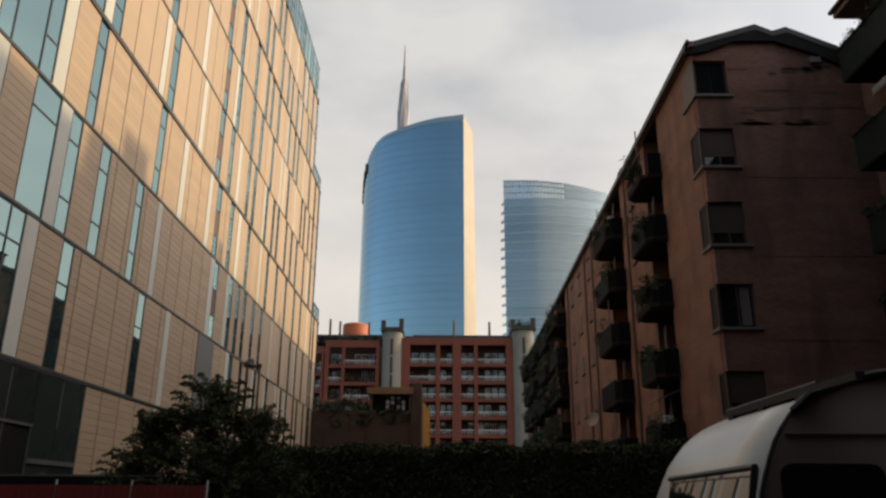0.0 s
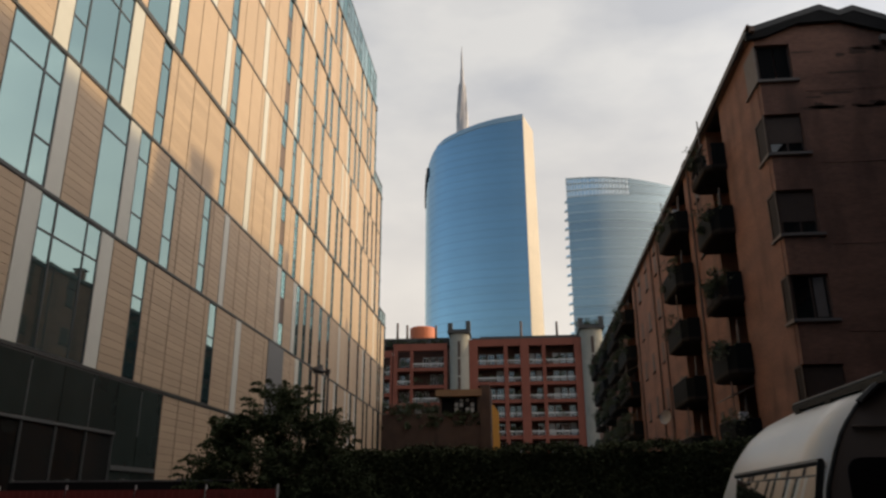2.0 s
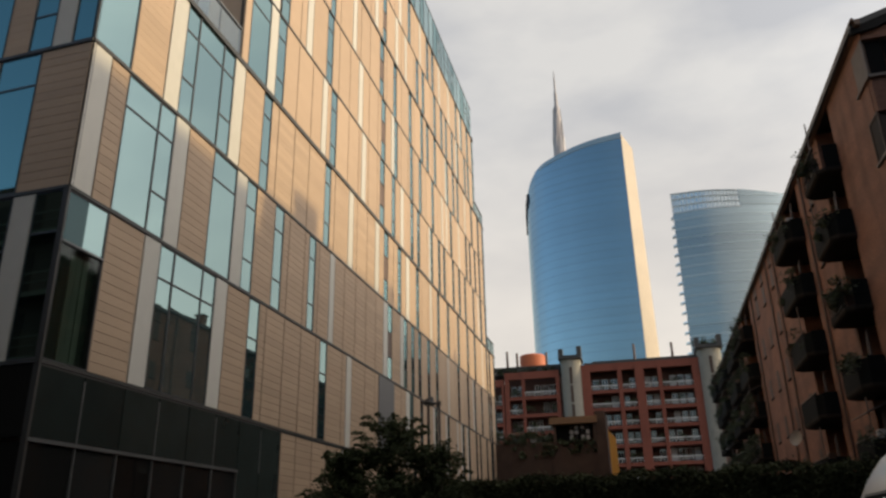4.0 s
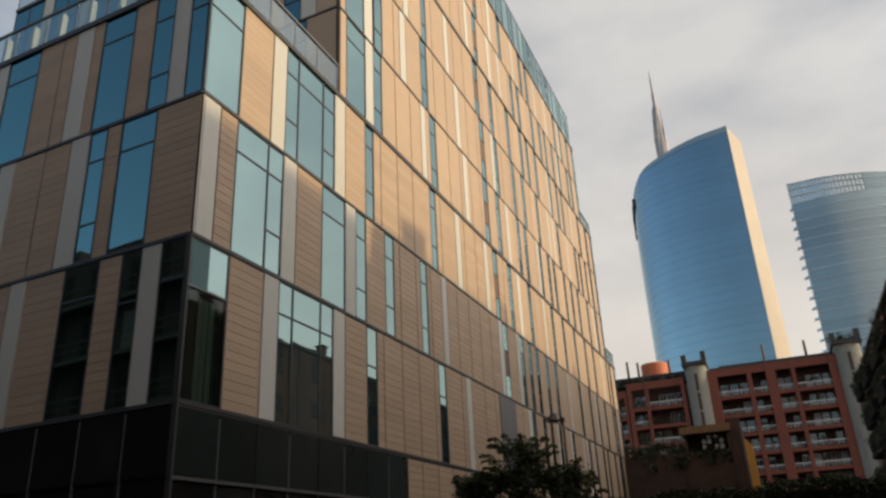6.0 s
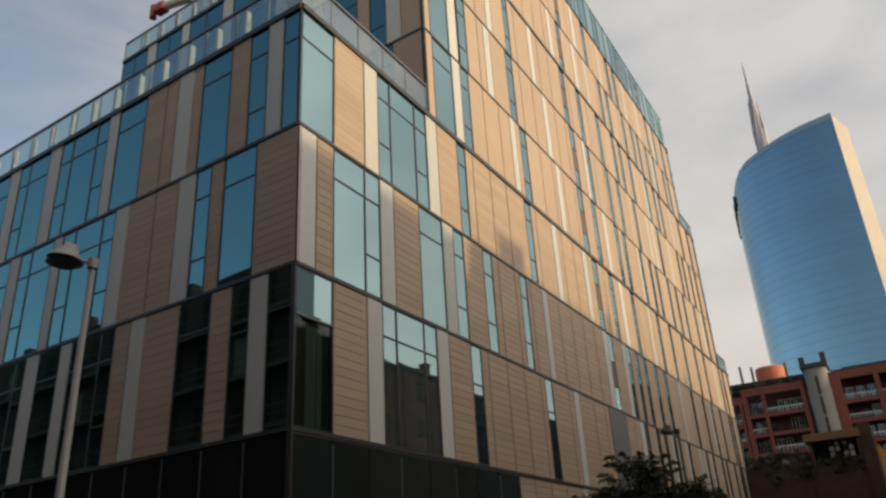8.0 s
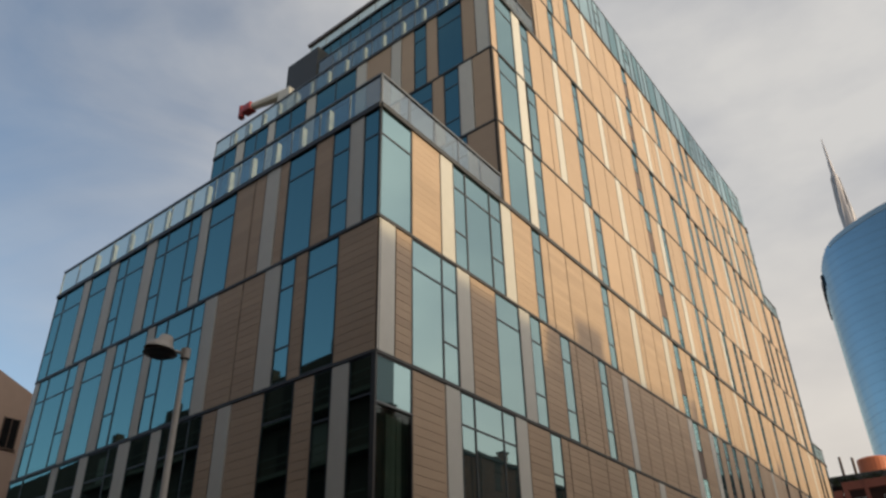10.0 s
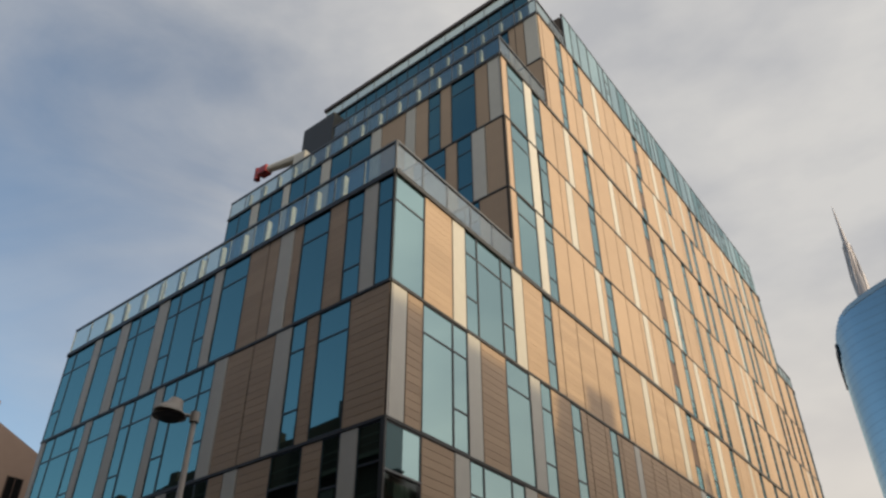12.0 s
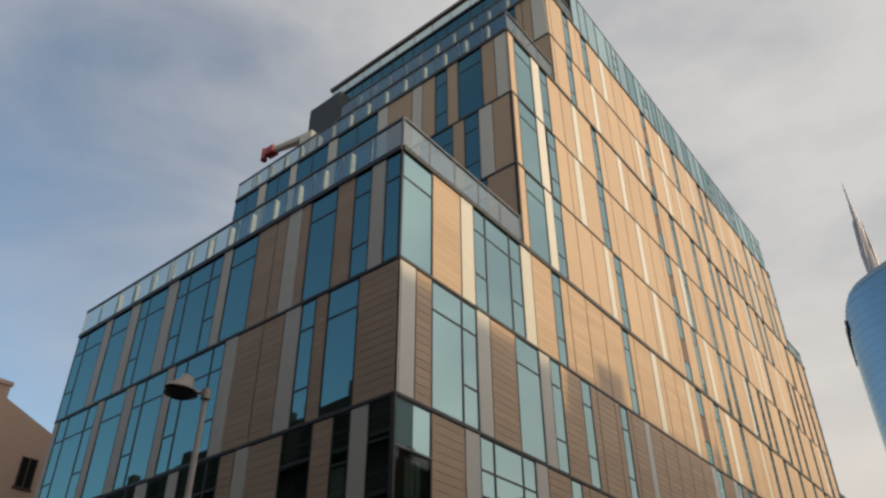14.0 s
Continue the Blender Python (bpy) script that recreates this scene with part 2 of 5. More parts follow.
# ---- the tall terracotta office building ----
UNIT = 0.75
FLOORS = [0.0, 5.31, 9.45, 13.57, 17.65, 21.72, 25.72, 29.68, 33.45, 37.2]
CX, CY = -12.0, 13.65
BA = radians(87.04)
B_WAY, B_OUT = (-math.sin(BA), math.cos(BA)), (-math.cos(BA), -math.sin(BA))
LONG = Face(CX, CY, (0, 1), (1, 0))


def south(y):
    return Face(CX, y, B_WAY, B_OUT)


office = thing("office_building", "tall stepped office building clad in terracotta boards and teal glass", "building", (-22, 42, 0))
core_bm = bmesh.new()
STEPS = [(0.0, 0, 4, 76.5, 26.5), (9.35, 4, 7, 72.0, 27.0), (15.1, 7, 9, 67.0, 22.0)]  # start along the long side, floors, end, length of the south side
for u0, f0, f1, u1, deep in STEPS:
    b = LONG.at(u1 * UNIT - 0.1, 0, -0.12)
    s = south(CY + u0 * UNIT)
    c = s.at(deep * UNIT, 0, -0.12)
    a = s.at(0.12, 0, -0.12)
    lo = FLOORS[f0] - (0.5 if f0 else 0)
    prism(core_bm, [(a.x, a.y), (b.x, b.y), (c.x, b.y), (c.x, c.y)], lo, FLOORS[f1] + 0.0)
core = part("wall", core_bm, CORE, office, "dark inner wall behind the cladding")

near_boards, far_boards, joints = [], bmesh.new(), bmesh.new()
board_count = 0


def pane_block(face, name, mat, parent, u0, u1, z0, z1, d0, d1):
    b = bmesh.new()
    face.block(b, u0, u1, z0, z1, d0, d1)
    return part(name, b, mat, parent)


def boards(face, u0, u1, z0, z1, fine, single):
    """Terracotta boards in courses of 24 cm, in strips at most two units wide."""
    global board_count
    step = 2 * UNIT
    first = -0.3 * UNIT if face is LONG else 0.0
    cuts = [u0] + [k * step + first for k in range(int(u0 / step), int(u1 / step) + 3) if u0 + 0.35 < k * step + first < u1 - 0.35] + [u1]
    for a, b in zip(cuts, cuts[1:]):
        face.block(joints, a - 0.022, a + 0.022, z0, z1, -0.1, 0.004)
        a, b = a + 0.03, b - 0.03
        rows = round((z1 - z0) / 0.245) if fine else 1
        for r in range(rows):
            lo, hi = z0 + (z1 - z0) * r / rows, z0 + (z1 - z0) * (r + 1) / rows - ((0.012 if z0 < 13 else 0.005) if fine else 0.0)
            if single and board_count < 300:
                board_count += 1
                near_boards.append((face, a, b, lo, hi))
            else:
                face.block(far_boards, a, b, lo, hi, -0.1, 0.018)


def window(face, u0, u1, z0, z1, mat, splits=(), bars=(), side_bars=()):
    """A window: outer frame and mullions, and each pane. splits: shares along it; bars: shares of its height, all across; side_bars: (column, share)."""
    win = new("window", None)
    win.parent = office
    f = bmesh.new()
    t = 0.028
    us = [u0] + [u0 + (u1 - u0) * s for s in splits] + [u1]
    for i, u in enumerate(us):
        w = t
        face.block(f, u - (0 if i == 0 else w), u + (0 if i == len(us) - 1 else w), z0, z1, -0.09, 0.022)
    for z in (z0, z1 - t):
        face.block(f, u0, u1, z, z + t, -0.09, 0.02)
    cells = []
    for c, (a, b) in enumerate(zip(us, us[1:])):
        zs = sorted([z0, z1] + [z0 + (z1 - z0) * h for h in bars] + [z0 + (z1 - z0) * h for k, h in side_bars if k == c])
        for z in zs[1:-1]:
            face.block(f, a + t, b - t, z - t, z + t, -0.09, 0.018)
        cells += [(a, b, lo, hi) for lo, hi in zip(zs, zs[1:])]
    frame_me = mesh_of("window_frame", f, MULLION)
    win.data = None
    fr = new("window_frame", frame_me)
    fr.parent = win
    for a, b, lo, hi in cells:
        g = bmesh.new()
        tilt = random.uniform(-0.004, 0.004)
        pts = [face.at(u, z, d + (tilt if u == a else -tilt)) for z in (lo, hi) for u, d in ((a, -0.08), (b, -0.08), (b, 0.0), (a, 0.0))]
        box_into(g, pts)
        part("pane", g, mat, win)


def corner_window(face, u0, u1, z0, z1, glass):
    """The clear shop window on the corner: a drawn blind behind the lower pane; above, a dark half that paints in a
    reflection and a bright half.
    """
    win = new("window", None)
    win.parent = office
    bar, mid = z0 + (z1 - z0) * 0.69, u0 + (u1 - u0) * 0.5
    f = bmesh.new()
    for u in (u0, u1 - 0.04):
        face.block(f, u, u + 0.04, z0, z1, -0.1, 0.022)
    for z in (z0, z1 - 0.03):
        face.block(f, u0, u1, z, z + 0.03, -0.1, 0.02)
    part("window_frame", f, MULLION, win)
    f = bmesh.new()
    face.block(f, u0, u1, bar - 0.05, bar, -0.1, 0.05)
    part("transom", f, STEEL, win)
    # the dark half's colour stands for a dark reflection
    for a, b, mat in ((u0 + 0.04, mid, CORNER_REFLECTION), (mid, u1 - 0.04, glass)):
        g = bmesh.new()
        face.block(g, a, b, bar, z1 - 0.03, -0.08, 0.0)
        part("pane", g, mat, win)
    g = bmesh.new()
    face.block(g, u0 + 0.04, u1 - 0.04, z0 + 0.03, bar - 0.05, -0.02, 0.0)
    part("pane", g, SHOP_CLEAR, win).visible_shadow = False
    # dark sheet close behind the pane stands for the unlit room
    g = bmesh.new()
    face.block(g, u0 + 0.04, u1 - 0.04, z0 + 0.03, bar - 0.05, -0.118, -0.11)
    part("back_panel", g, BACKING, win)
    for k in range(3):
        g = bmesh.new()
        a = u0 + (u1 - u0) * (0.36 + k * 0.14)
        face.block(g, a, a + (u1 - u0) * 0.125, z0 + 0.05, bar - 0.2, -0.1, -0.07 - 0.01 * (k % 2))
        part("blind_strip", g, BLIND, win)


def strip_row(face, floor, strips, south_side=False):
    """One storey of the cladding. strips: (kind, first unit, last unit)."""
    z0, z1 = FLOORS[floor] + 0.062, FLOORS[floor + 1] - 0.062
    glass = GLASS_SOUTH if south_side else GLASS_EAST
    for kind, a, b in strips:
        u0, u1 = a * UNIT, b * UNIT
        if kind == "T":
            close = u0 < 26 and floor < 4
            boards(face, u0, u1, z0, z1, close, floor in (1, 2) and u0 < 20)
        elif kind == "W":
            pane_block(face, "pale_panel", PALE, office, u0 + 0.03, u1 - 0.03, z0, z1, -0.1, 0.026)
        elif kind == "D":
            pane_block(face, "grey_panel", GREY_PANEL, office, u0 + 0.03, u1 - 0.03, z0, z1, -0.1, 0.04)
        elif kind == "V":
            lo, hi = z0 + (z1 - z0) * 0.29, z0 + (z1 - z0) * 0.63
            window(face, u0, u1, z0, lo, glass)
            window(face, u0, u1, hi, z1, glass)
            pane_block(face, "vent_louvre", VENT, office, u0 + 0.03, u1 - 0.03, lo + 0.02, hi - 0.02, -0.1, 0.0)
        elif kind == "N":
            window(face, u0, u1, z0, z1, glass, bars=(0.27, 0.76) if floor % 2 == 0 or floor > 2 else (0.66,))
        elif kind == "C":
            corner_window(face, u0, u1, z0, z1, glass)
        elif kind == "G":
            window(face, u0, u1, z0, z1, glass, bars=(0.74,))
        elif kind == "1":
            window(face, u0, u1, z0, z1, glass, bars=(0.76,))
        elif kind == "2":
            window(face, u0, u1, z0, z1, glass, splits=(0.66,), bars=(0.76,), side_bars=((1, 0.3),))
        elif kind == "2l":
            window(face, u0, u1, z0, z1, glass, splits=(0.3,), bars=(0.76,), side_bars=((0, 0.28),))
        elif kind == "3":
            window(face, u0, u1, z0, z1, glass, splits=(0.24, 0.75), bars=(0.76,), side_bars=((0, 0.32), (2, 0.32)) if floor > 1 else ())
        elif kind == "B":
            window(face, u0, u1, z0, z1, glass, splits=(0.5,), bars=(0.5,))


def ledge(face, z, u0, u1, high=0.085, out=0.05):
    pane_block(face, "floor_ledge", LEDGE, office, u0, u1, z - high / 2, z + high / 2, -0.12, out)


def fill(start, end, seed, first_gap=3):
    """A run of further strips in the building's own rhythm."""
    rnd = random.Random(seed)
    out, u = [], start
    while u < end:
        w = min(rnd.choice((1.2, 2, 2, 3, 3.6)), end - u)
        out.append(("T", u, u + w))
        u += w
        k = rnd.choice(("N", "W", "N", "WN", "N", "N"))
        for c in k:
            if u < end:
                wide = 0.62 if c == "W" else 0.85
                out.append((c, u, min(u + wide, end)))
                u += wide
    return out


ROWS = {
    1: [("C", 0, 2), ("T", 2, 4), ("W", 4, 5), ("3", 5, 9), ("W", 9, 10), ("T", 10, 12), ("N", 12, 13), ("T", 13, 20.3), ("N", 20.3, 21.3), ("T", 21.3, 24.4), ("W", 24.4, 25.3), ("T", 25.3, 30.5), ("D", 30.5, 34), ("T", 34, 37), ("W", 37, 38), ("N", 38, 39)],
    2: [("W", 0, 1), ("T", 1, 2), ("2", 2, 5), ("W", 5, 6), ("T", 6, 8), ("1", 8, 10), ("W", 10, 11), ("N", 11, 12), ("T", 12, 14), ("N", 14, 15), ("T", 15, 18.3), ("N", 18.3, 19.2), ("T", 19.2, 21.3), ("W", 21.3, 22.1), ("T", 22.1, 31.4), ("W", 31.4, 32.4), ("V", 32.4, 33.4), ("T", 33.4, 35.5), ("W", 35.5, 36.4), ("N", 36.4, 37.3)],
    3: [("G", 0, 2), ("T", 2, 4), ("W", 4, 5), ("3", 5, 9), ("W", 9, 10), ("T", 10, 12), ("N", 12, 12.9), ("T", 12.9, 20.1), ("N", 20.1, 21), ("T", 21, 24.1), ("W", 24.1, 25), ("T", 25, 29.4), ("W", 29.4, 30.3), ("T", 30.3, 31.4), ("V", 31.4, 32.4), ("T", 32.4, 34.8), ("N", 34.8, 35.7), ("T", 35.7, 37), ("W", 37, 38)],
    4: [("T", 9.35, 10.1), ("1", 10.1, 12.1), ("W", 12.1, 13), ("N", 13, 14), ("T", 14, 19.2), ("W", 19.2, 20), ("T", 20, 20.6), ("N", 20.6, 21.6), ("T", 21.6, 26.3), ("W", 26.3, 27.2), ("T", 27.2, 30.3), ("V", 30.3, 31.4), ("T", 31.4, 33.2), ("N", 33.2, 34.1), ("T", 34.1, 35.5), ("W", 35.5, 36.4)],
    5: [("T", 9.35, 10), ("1", 10, 12), ("W", 12, 13), ("N", 13.2, 14.2), ("T", 14.2, 16.5), ("W", 16.5, 17.4), ("T", 17.4, 19.6), ("N", 19.6, 20.6), ("T", 20.6, 25.4), ("W", 25.4, 26.3), ("T", 26.3, 30.5), ("V", 30.5, 31.5), ("T", 31.5, 33), ("W", 33, 33.8), ("N", 33.8, 34.7)],
    6: [("T", 9.35, 10), ("1", 10, 12), ("W", 12, 13), ("N", 13, 14), ("T", 14, 17.2), ("W", 17.2, 18), ("T", 18, 20), ("N", 20, 20.8), ("T", 20.8, 24), ("W", 24, 24.8), ("T", 24.8, 30), ("V", 30, 31), ("T", 31, 33.5), ("N", 33.5, 34.4)],
    7: [("T", 15.2, 17.5), ("N", 17.5, 18.3), ("T", 18.3, 21.1), ("W", 21.1, 21.9), ("T", 21.9, 28.7), ("W", 28.7, 29.5), ("T", 29.5, 30.7), ("V", 30.7, 31.6), ("T", 31.6, 34), ("W", 34, 34.8)],
    8: [("T", 15.2, 17.7), ("N", 17.7, 18.6), ("T", 18.6, 20.6), ("N", 20.6, 21.5), ("T", 21.5, 23.6), ("W", 23.6, 24.4), ("T", 24.4, 31.3), ("V", 31.3, 32.2), ("T", 32.2, 35), ("W", 35, 35.8)],
}
ENDS = {0: 76.5, 1: 76.5, 2: 76.5, 3: 76.5, 4: 72, 5: 72, 6: 72, 7: 67, 8: 67}
for floor, strips in ROWS.items():
    last = strips[-1][2]
    strip_row(LONG, floor, strips + fill(last, ENDS[floor] - 4, floor) + [("N", ENDS[floor] - 4, ENDS[floor] - 3), ("T", ENDS[floor] - 3, ENDS[floor] - 1), ("N", ENDS[floor] - 1, ENDS[floor])])
    ledge(LONG, FLOORS[floor], 0 if floor < 4 else (9.3 * UNIT if floor < 7 else 15.2 * UNIT), ENDS[floor] * UNIT)
for f, u0, u1 in ((4, 0, 76.5), (7, 9.35 / 1, 72), (9, 15.2, 67)):
    ledge(LONG, FLOORS[f], 0 if f == 4 else u0 * UNIT, u1 * UNIT, 0.18, 0.08)

# ground storey of the long side: dark panels, glazed doors, then boards
for k in range(6):
    pane_block(LONG, "dark_panel", DARK_PANEL, office, k * 1.49 + 0.02, (k + 1) * 1.49 - 0.02, 3.72, FLOORS[1] - 0.065, -0.1, 0.03)
for k in range(6):
    pane_block(LONG, "dark_pane", BLACK_GLASS, office, k * 1.49 + 0.02, (k + 1) * 1.49 - 0.02, 0.15, 3.6, -0.1, -0.02)
    pane_block(LONG, "mullion", STEEL, office, (k + 1) * 1.49 - 0.02, (k + 1) * 1.49 + 0.02, 0.15, 3.66, -0.05, 0.03)
pane_block(LONG, "transom", STEEL, office, 0, 9.0, 3.62, 3.7, -0.1, 0.05)
pane_block(LONG, "base_rail", LEDGE, office, 0, 57.4, FLOORS[1] - 0.1, FLOORS[1] - 0.06, -0.1, 0.035)
pane_block(LONG, "corner_post", LEDGE, office, -0.035, 0.035, 0, FLOORS[2], -0.1, 0.04)
for k in range(2):
    pane_block(LONG, "dark_panel", DARK_PANEL, office, 8.96 + k * 1.49, 8.92 + (k + 1) * 1.49, 2.75, FLOORS[1] - 0.065, -0.1, 0.03)
    pane_block(LONG, "dark_panel", DARK_PANEL, office, 8.96 + k * 1.49, 8.92 + (k + 1) * 1.49, 0.15, 2.6, -0.1, 0.0)
pane_block(LONG, "door_head", STEEL, office, 8.96, 11.9, 2.61, 2.74, -0.05, 0.06)
strip_row(LONG, 0, [("T", 16, 24), ("W", 24, 25), ("T", 25, 32), ("N", 32, 33), ("T", 33, 37)] + fill(37, 76.5, 20))

# south side of the lowest step
S1 = south(CY)
SOUTH = {
    1: [("G", 0, 1.2), ("W", 1.2, 2.1), ("N", 2.1, 3), ("T", 3, 4.1), ("1", 4.1, 5.8), ("T", 5.8, 7.8), ("W", 7.8, 8.7), ("T", 8.7, 9.7), ("2l", 9.7, 12.6), ("W", 12.6, 13.4), ("1", 13.4, 15), ("W", 15, 16), ("2l", 16, 18.6), ("W", 18.6, 19.4), ("1", 19.4, 21.4), ("W", 21.4, 22.1), ("2", 22.1, 26.6)],
    2: [("T", 0, 2.1), ("1", 2.1, 3.85), ("T", 3.85, 4.6), ("N", 4.6, 5.5), ("W", 5.5, 6.55), ("T", 6.55, 9.75), ("W", 9.75, 10.7), ("3", 10.7, 14.6), ("W", 14.6, 15.3), ("2", 15.3, 18.1), ("W", 18.1, 19), ("1", 19, 21.1), ("W", 21.1, 21.8), ("3", 21.8, 26), ("W", 26, 26.6)],
    3: [("G", 0, 0.9), ("W", 0.9, 1.75), ("N", 1.75, 2.75), ("T", 2.75, 3.86), ("1", 3.86, 5.6), ("T", 5.6, 6.2), ("W", 6.2, 7.2), ("T", 7.2, 9.4), ("1", 9.4, 11.4), ("W", 11.4, 12.15), ("3", 12.15, 16), ("W", 16, 17), ("2", 17, 19.7), ("W", 19.7, 20.65), ("1", 20.65, 22.6), ("W", 22.6, 23.4), ("2", 23.4, 26.6)],
}
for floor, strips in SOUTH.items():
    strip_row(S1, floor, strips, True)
    ledge(S1, FLOORS[floor], 0, 26.6 * UNIT)
ledge(S1, FLOORS[4], 0, 26.6 * UNIT, 0.18, 0.08)
for k in range(13):
    pane_block(S1, "dark_pane", BLACK_GLASS, office, k * 1.5 + 0.02, (k + 1) * 1.5 - 0.02, 3.72, FLOORS[1] - 0.065, -0.1, 0.03)
    pane_block(S1, "dark_pane", BLACK_GLASS, office, k * 1.5 + 0.02, (k + 1) * 1.5 - 0.02, 0.15, 3.62, -0.1, -0.01)
    pane_block(S1, "mullion", STEEL, office, (k + 1) * 1.5 - 0.02, (k + 1) * 1.5 + 0.02, 0.15, FLOORS[1] - 0.1, -0.05, 0.045)

# south sides of the upper steps
S2, S3 = south(CY + 9.35 * UNIT), south(CY + 15.15 * UNIT)
SOUTH2 = {
    4: [("T", 0, 2), ("N", 2, 3), ("1", 3, 5), ("W", 5, 6), ("2", 6, 9), ("T", 9, 11), ("W", 11, 12), ("B", 12, 15), ("W", 15, 16), ("B", 16, 19), ("W", 19, 20), ("B", 20, 23), ("W", 23, 24), ("B", 24, 27)],
    5: [("T", 0, 1.4), ("W", 1.4, 2.4), ("N", 2.4, 3.5), ("T", 3.5, 4.4), ("2", 4.4, 7), ("T", 7, 9), ("W", 9, 10), ("B", 10, 14), ("W", 14, 15), ("B", 15, 18), ("W", 18, 19), ("B", 19, 23), ("W", 23, 24), ("B", 24, 27)],
    6: [("W", 0, 1), ("T", 1, 2), ("1", 2, 3.9), ("T", 3.9, 4.8), ("N", 4.8, 5.8), ("T", 5.8, 6.9), ("W", 6.9, 7.8), ("T", 7.8, 10), ("W", 10, 11), ("B", 11, 15), ("W", 15, 16), ("B", 16, 19.4), ("W", 19.4, 20.2), ("B", 20.2, 23), ("W", 23, 24), ("B", 24, 27)],
}
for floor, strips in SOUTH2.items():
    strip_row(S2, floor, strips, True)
    if floor > 4:
        ledge(S2, FLOORS[floor], 0, 27 * UNIT)
ledge(S2, FLOORS[7], 0, 27 * UNIT, 0.18, 0.08)
SOUTH3 = {
    7: [("T", 0, 3), ("2", 3, 7), ("W", 7, 8), ("B", 8, 12), ("B", 12, 17), ("B", 17, 22)],
    8: [("W", 0, 1.2), ("T", 1.2, 2.6), ("B", 2.6, 7), ("B", 7, 12), ("B", 12, 17), ("B", 17, 22)],
}
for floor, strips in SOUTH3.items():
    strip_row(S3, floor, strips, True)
ledge(S3, FLOORS[8], 0, 22 * UNIT)
ledge(S3, FLOORS[9], 0, 22 * UNIT, 0.18, 0.08)


def balustrade(face, u0, u1, z, high=1.15, step=1.45, back=0.0):
    """Glass roof edge: a top rail, posts and separate glass panels."""
    b = new("balustrade", None)
    b.parent = office
    r = bmesh.new()
    face.block(r, u0, u1, z + high, z + high + 0.07, back - 0.06, back + 0.03)
    n = max(1, round((u1 - u0) / step))
    for k in range(n + 1):
        u = u0 + (u1 - u0) * k / n
        face.block(r, u - 0.02, u + 0.02, z, z + high, back - 0.05, back)
    me = mesh_of("rail", r, STEEL)
    ro = new("rail", me)
    ro.parent = b
    for k in range(n):
        g = bmesh.new()
        face.block(g, u0 + (u1 - u0) * k / n + 0.03, u0 + (u1 - u0) * (k + 1) / n - 0.03, z + 0.03, z + high, back - 0.03, back - 0.01)
        p = part("glass_panel", g, GLASS_RAIL, b)
        p.visible_shadow = False


balustrade(LONG, 0, 9.3 * UNIT, FLOORS[4] + 0.1)
balustrade(S1, 0, 26.6 * UNIT, FLOORS[4] + 0.1)
balustrade(LONG, 9.4 * UNIT, 15 * UNIT, FLOORS[7] + 0.1)
balustrade(S2, 0, 27 * UNIT, FLOORS[7] + 0.1)
balustrade(LONG, 15.2 * UNIT, 19.6 * UNIT, FLOORS[9] + 0.1)
balustrade(S3, 0, 22 * UNIT, FLOORS[9] + 0.1)
# pale stub piers behind the glass of the roof edge
for k in range(12):
    u = (3.38 + k * 1.78) * UNIT
    pane_block(S1, "parapet_pier", PALE, office, u - 0.08, u + 0.08, FLOORS[4] + 0.1, FLOORS[4] + 1.2, -0.26, -0.07)
for k in range(14):
    u = (1.6 + k * 1.78) * UNIT
    pane_block(S2, "parapet_pier", PALE, office, u - 0.08, u + 0.08, FLOORS[7] + 0.1, FLOORS[7] + 1.2, -0.26, -0.07)
    if u < 15:
        pane_block(S3, "parapet_pier", PALE, office, u - 0.08, u + 0.08, FLOORS[9] + 0.1, FLOORS[9] + 1.2, -0.26, -0.07)

# glazed crown along the top of the long side, and glazed ends of the far steps
crown_rnd = random.Random(21)
u = 19.7 * UNIT
while u < 66.4 * UNIT:
    a, b = u, min(u + crown_rnd.choice((0.75, 0.95, 0.95, 1.3, 1.5)), 66.5 * UNIT)
    u = b
    w = new("window", None)
    w.parent = office
    f = bmesh.new()
    LONG.block(f, a, a + 0.04, FLOORS[9] + 0.13, 40.6, -0.08, 0.032)
    LONG.block(f, a, b, 40.57, 40.62, -0.1, 0.03)
    split = crown_rnd.random() < 0.3
    if split:
        for z in (38.6, 39.5):
            LONG.block(f, a, b, z, z + 0.05, -0.06, 0.025)
    fr = new("window_frame", mesh_of("window_frame", f, MULLION))
    fr.parent = w
    for lo, hi in ((FLOORS[9] + 0.13, 38.6), (38.65, 39.5), (39.55, 40.56)) if split else ((FLOORS[9] + 0.13, 40.56),):
        g = bmesh.new()
        LONG.block(g, a + 0.042, b - 0.003, lo, hi, -0.06, 0.008)
        part("pane", g, GLASS_EAST if crown_rnd.random() < 0.2 else GLASS_CROWN, w)
# set-back glazed top storey on the south side, with its own glass edge
S4 = south(CY + 17.0 * UNIT)
for k in range(9):
    window(S4, 1.2 + k * 1.95, 1.2 + (k + 1) * 1.95, FLOORS[9], 41.6, GLASS_SOUTH, splits=(0.5,), bars=(0.5,))
balustrade(S4, 1.2, 19.0, 41.7, 1.1, 1.6)
ledge(S4, 41.65, 1.2, 19.0, 0.16, 0.1)
pane_block(S4, "roof_rail", RAIL_BROWN, office, 1.0, 19.2, 42.72, 42.98, -0.1, 0.12)
for k in range(4):  # mullions of the dark ground storey
    pane_block(LONG, "mullion", STEEL, office, 1.47 + k * 1.49 * 2, 1.51 + k * 1.49 * 2, 3.7, FLOORS[1] - 0.19, -0.05, 0.04)
roof_bm = bmesh.new()
block(roof_bm, -27, -12.15, CY + 19.7 * UNIT, CY + 66.3 * UNIT, FLOORS[9], 40.4)
part("roof_storey", roof_bm, CORE, office, "set-back dark roof storey")
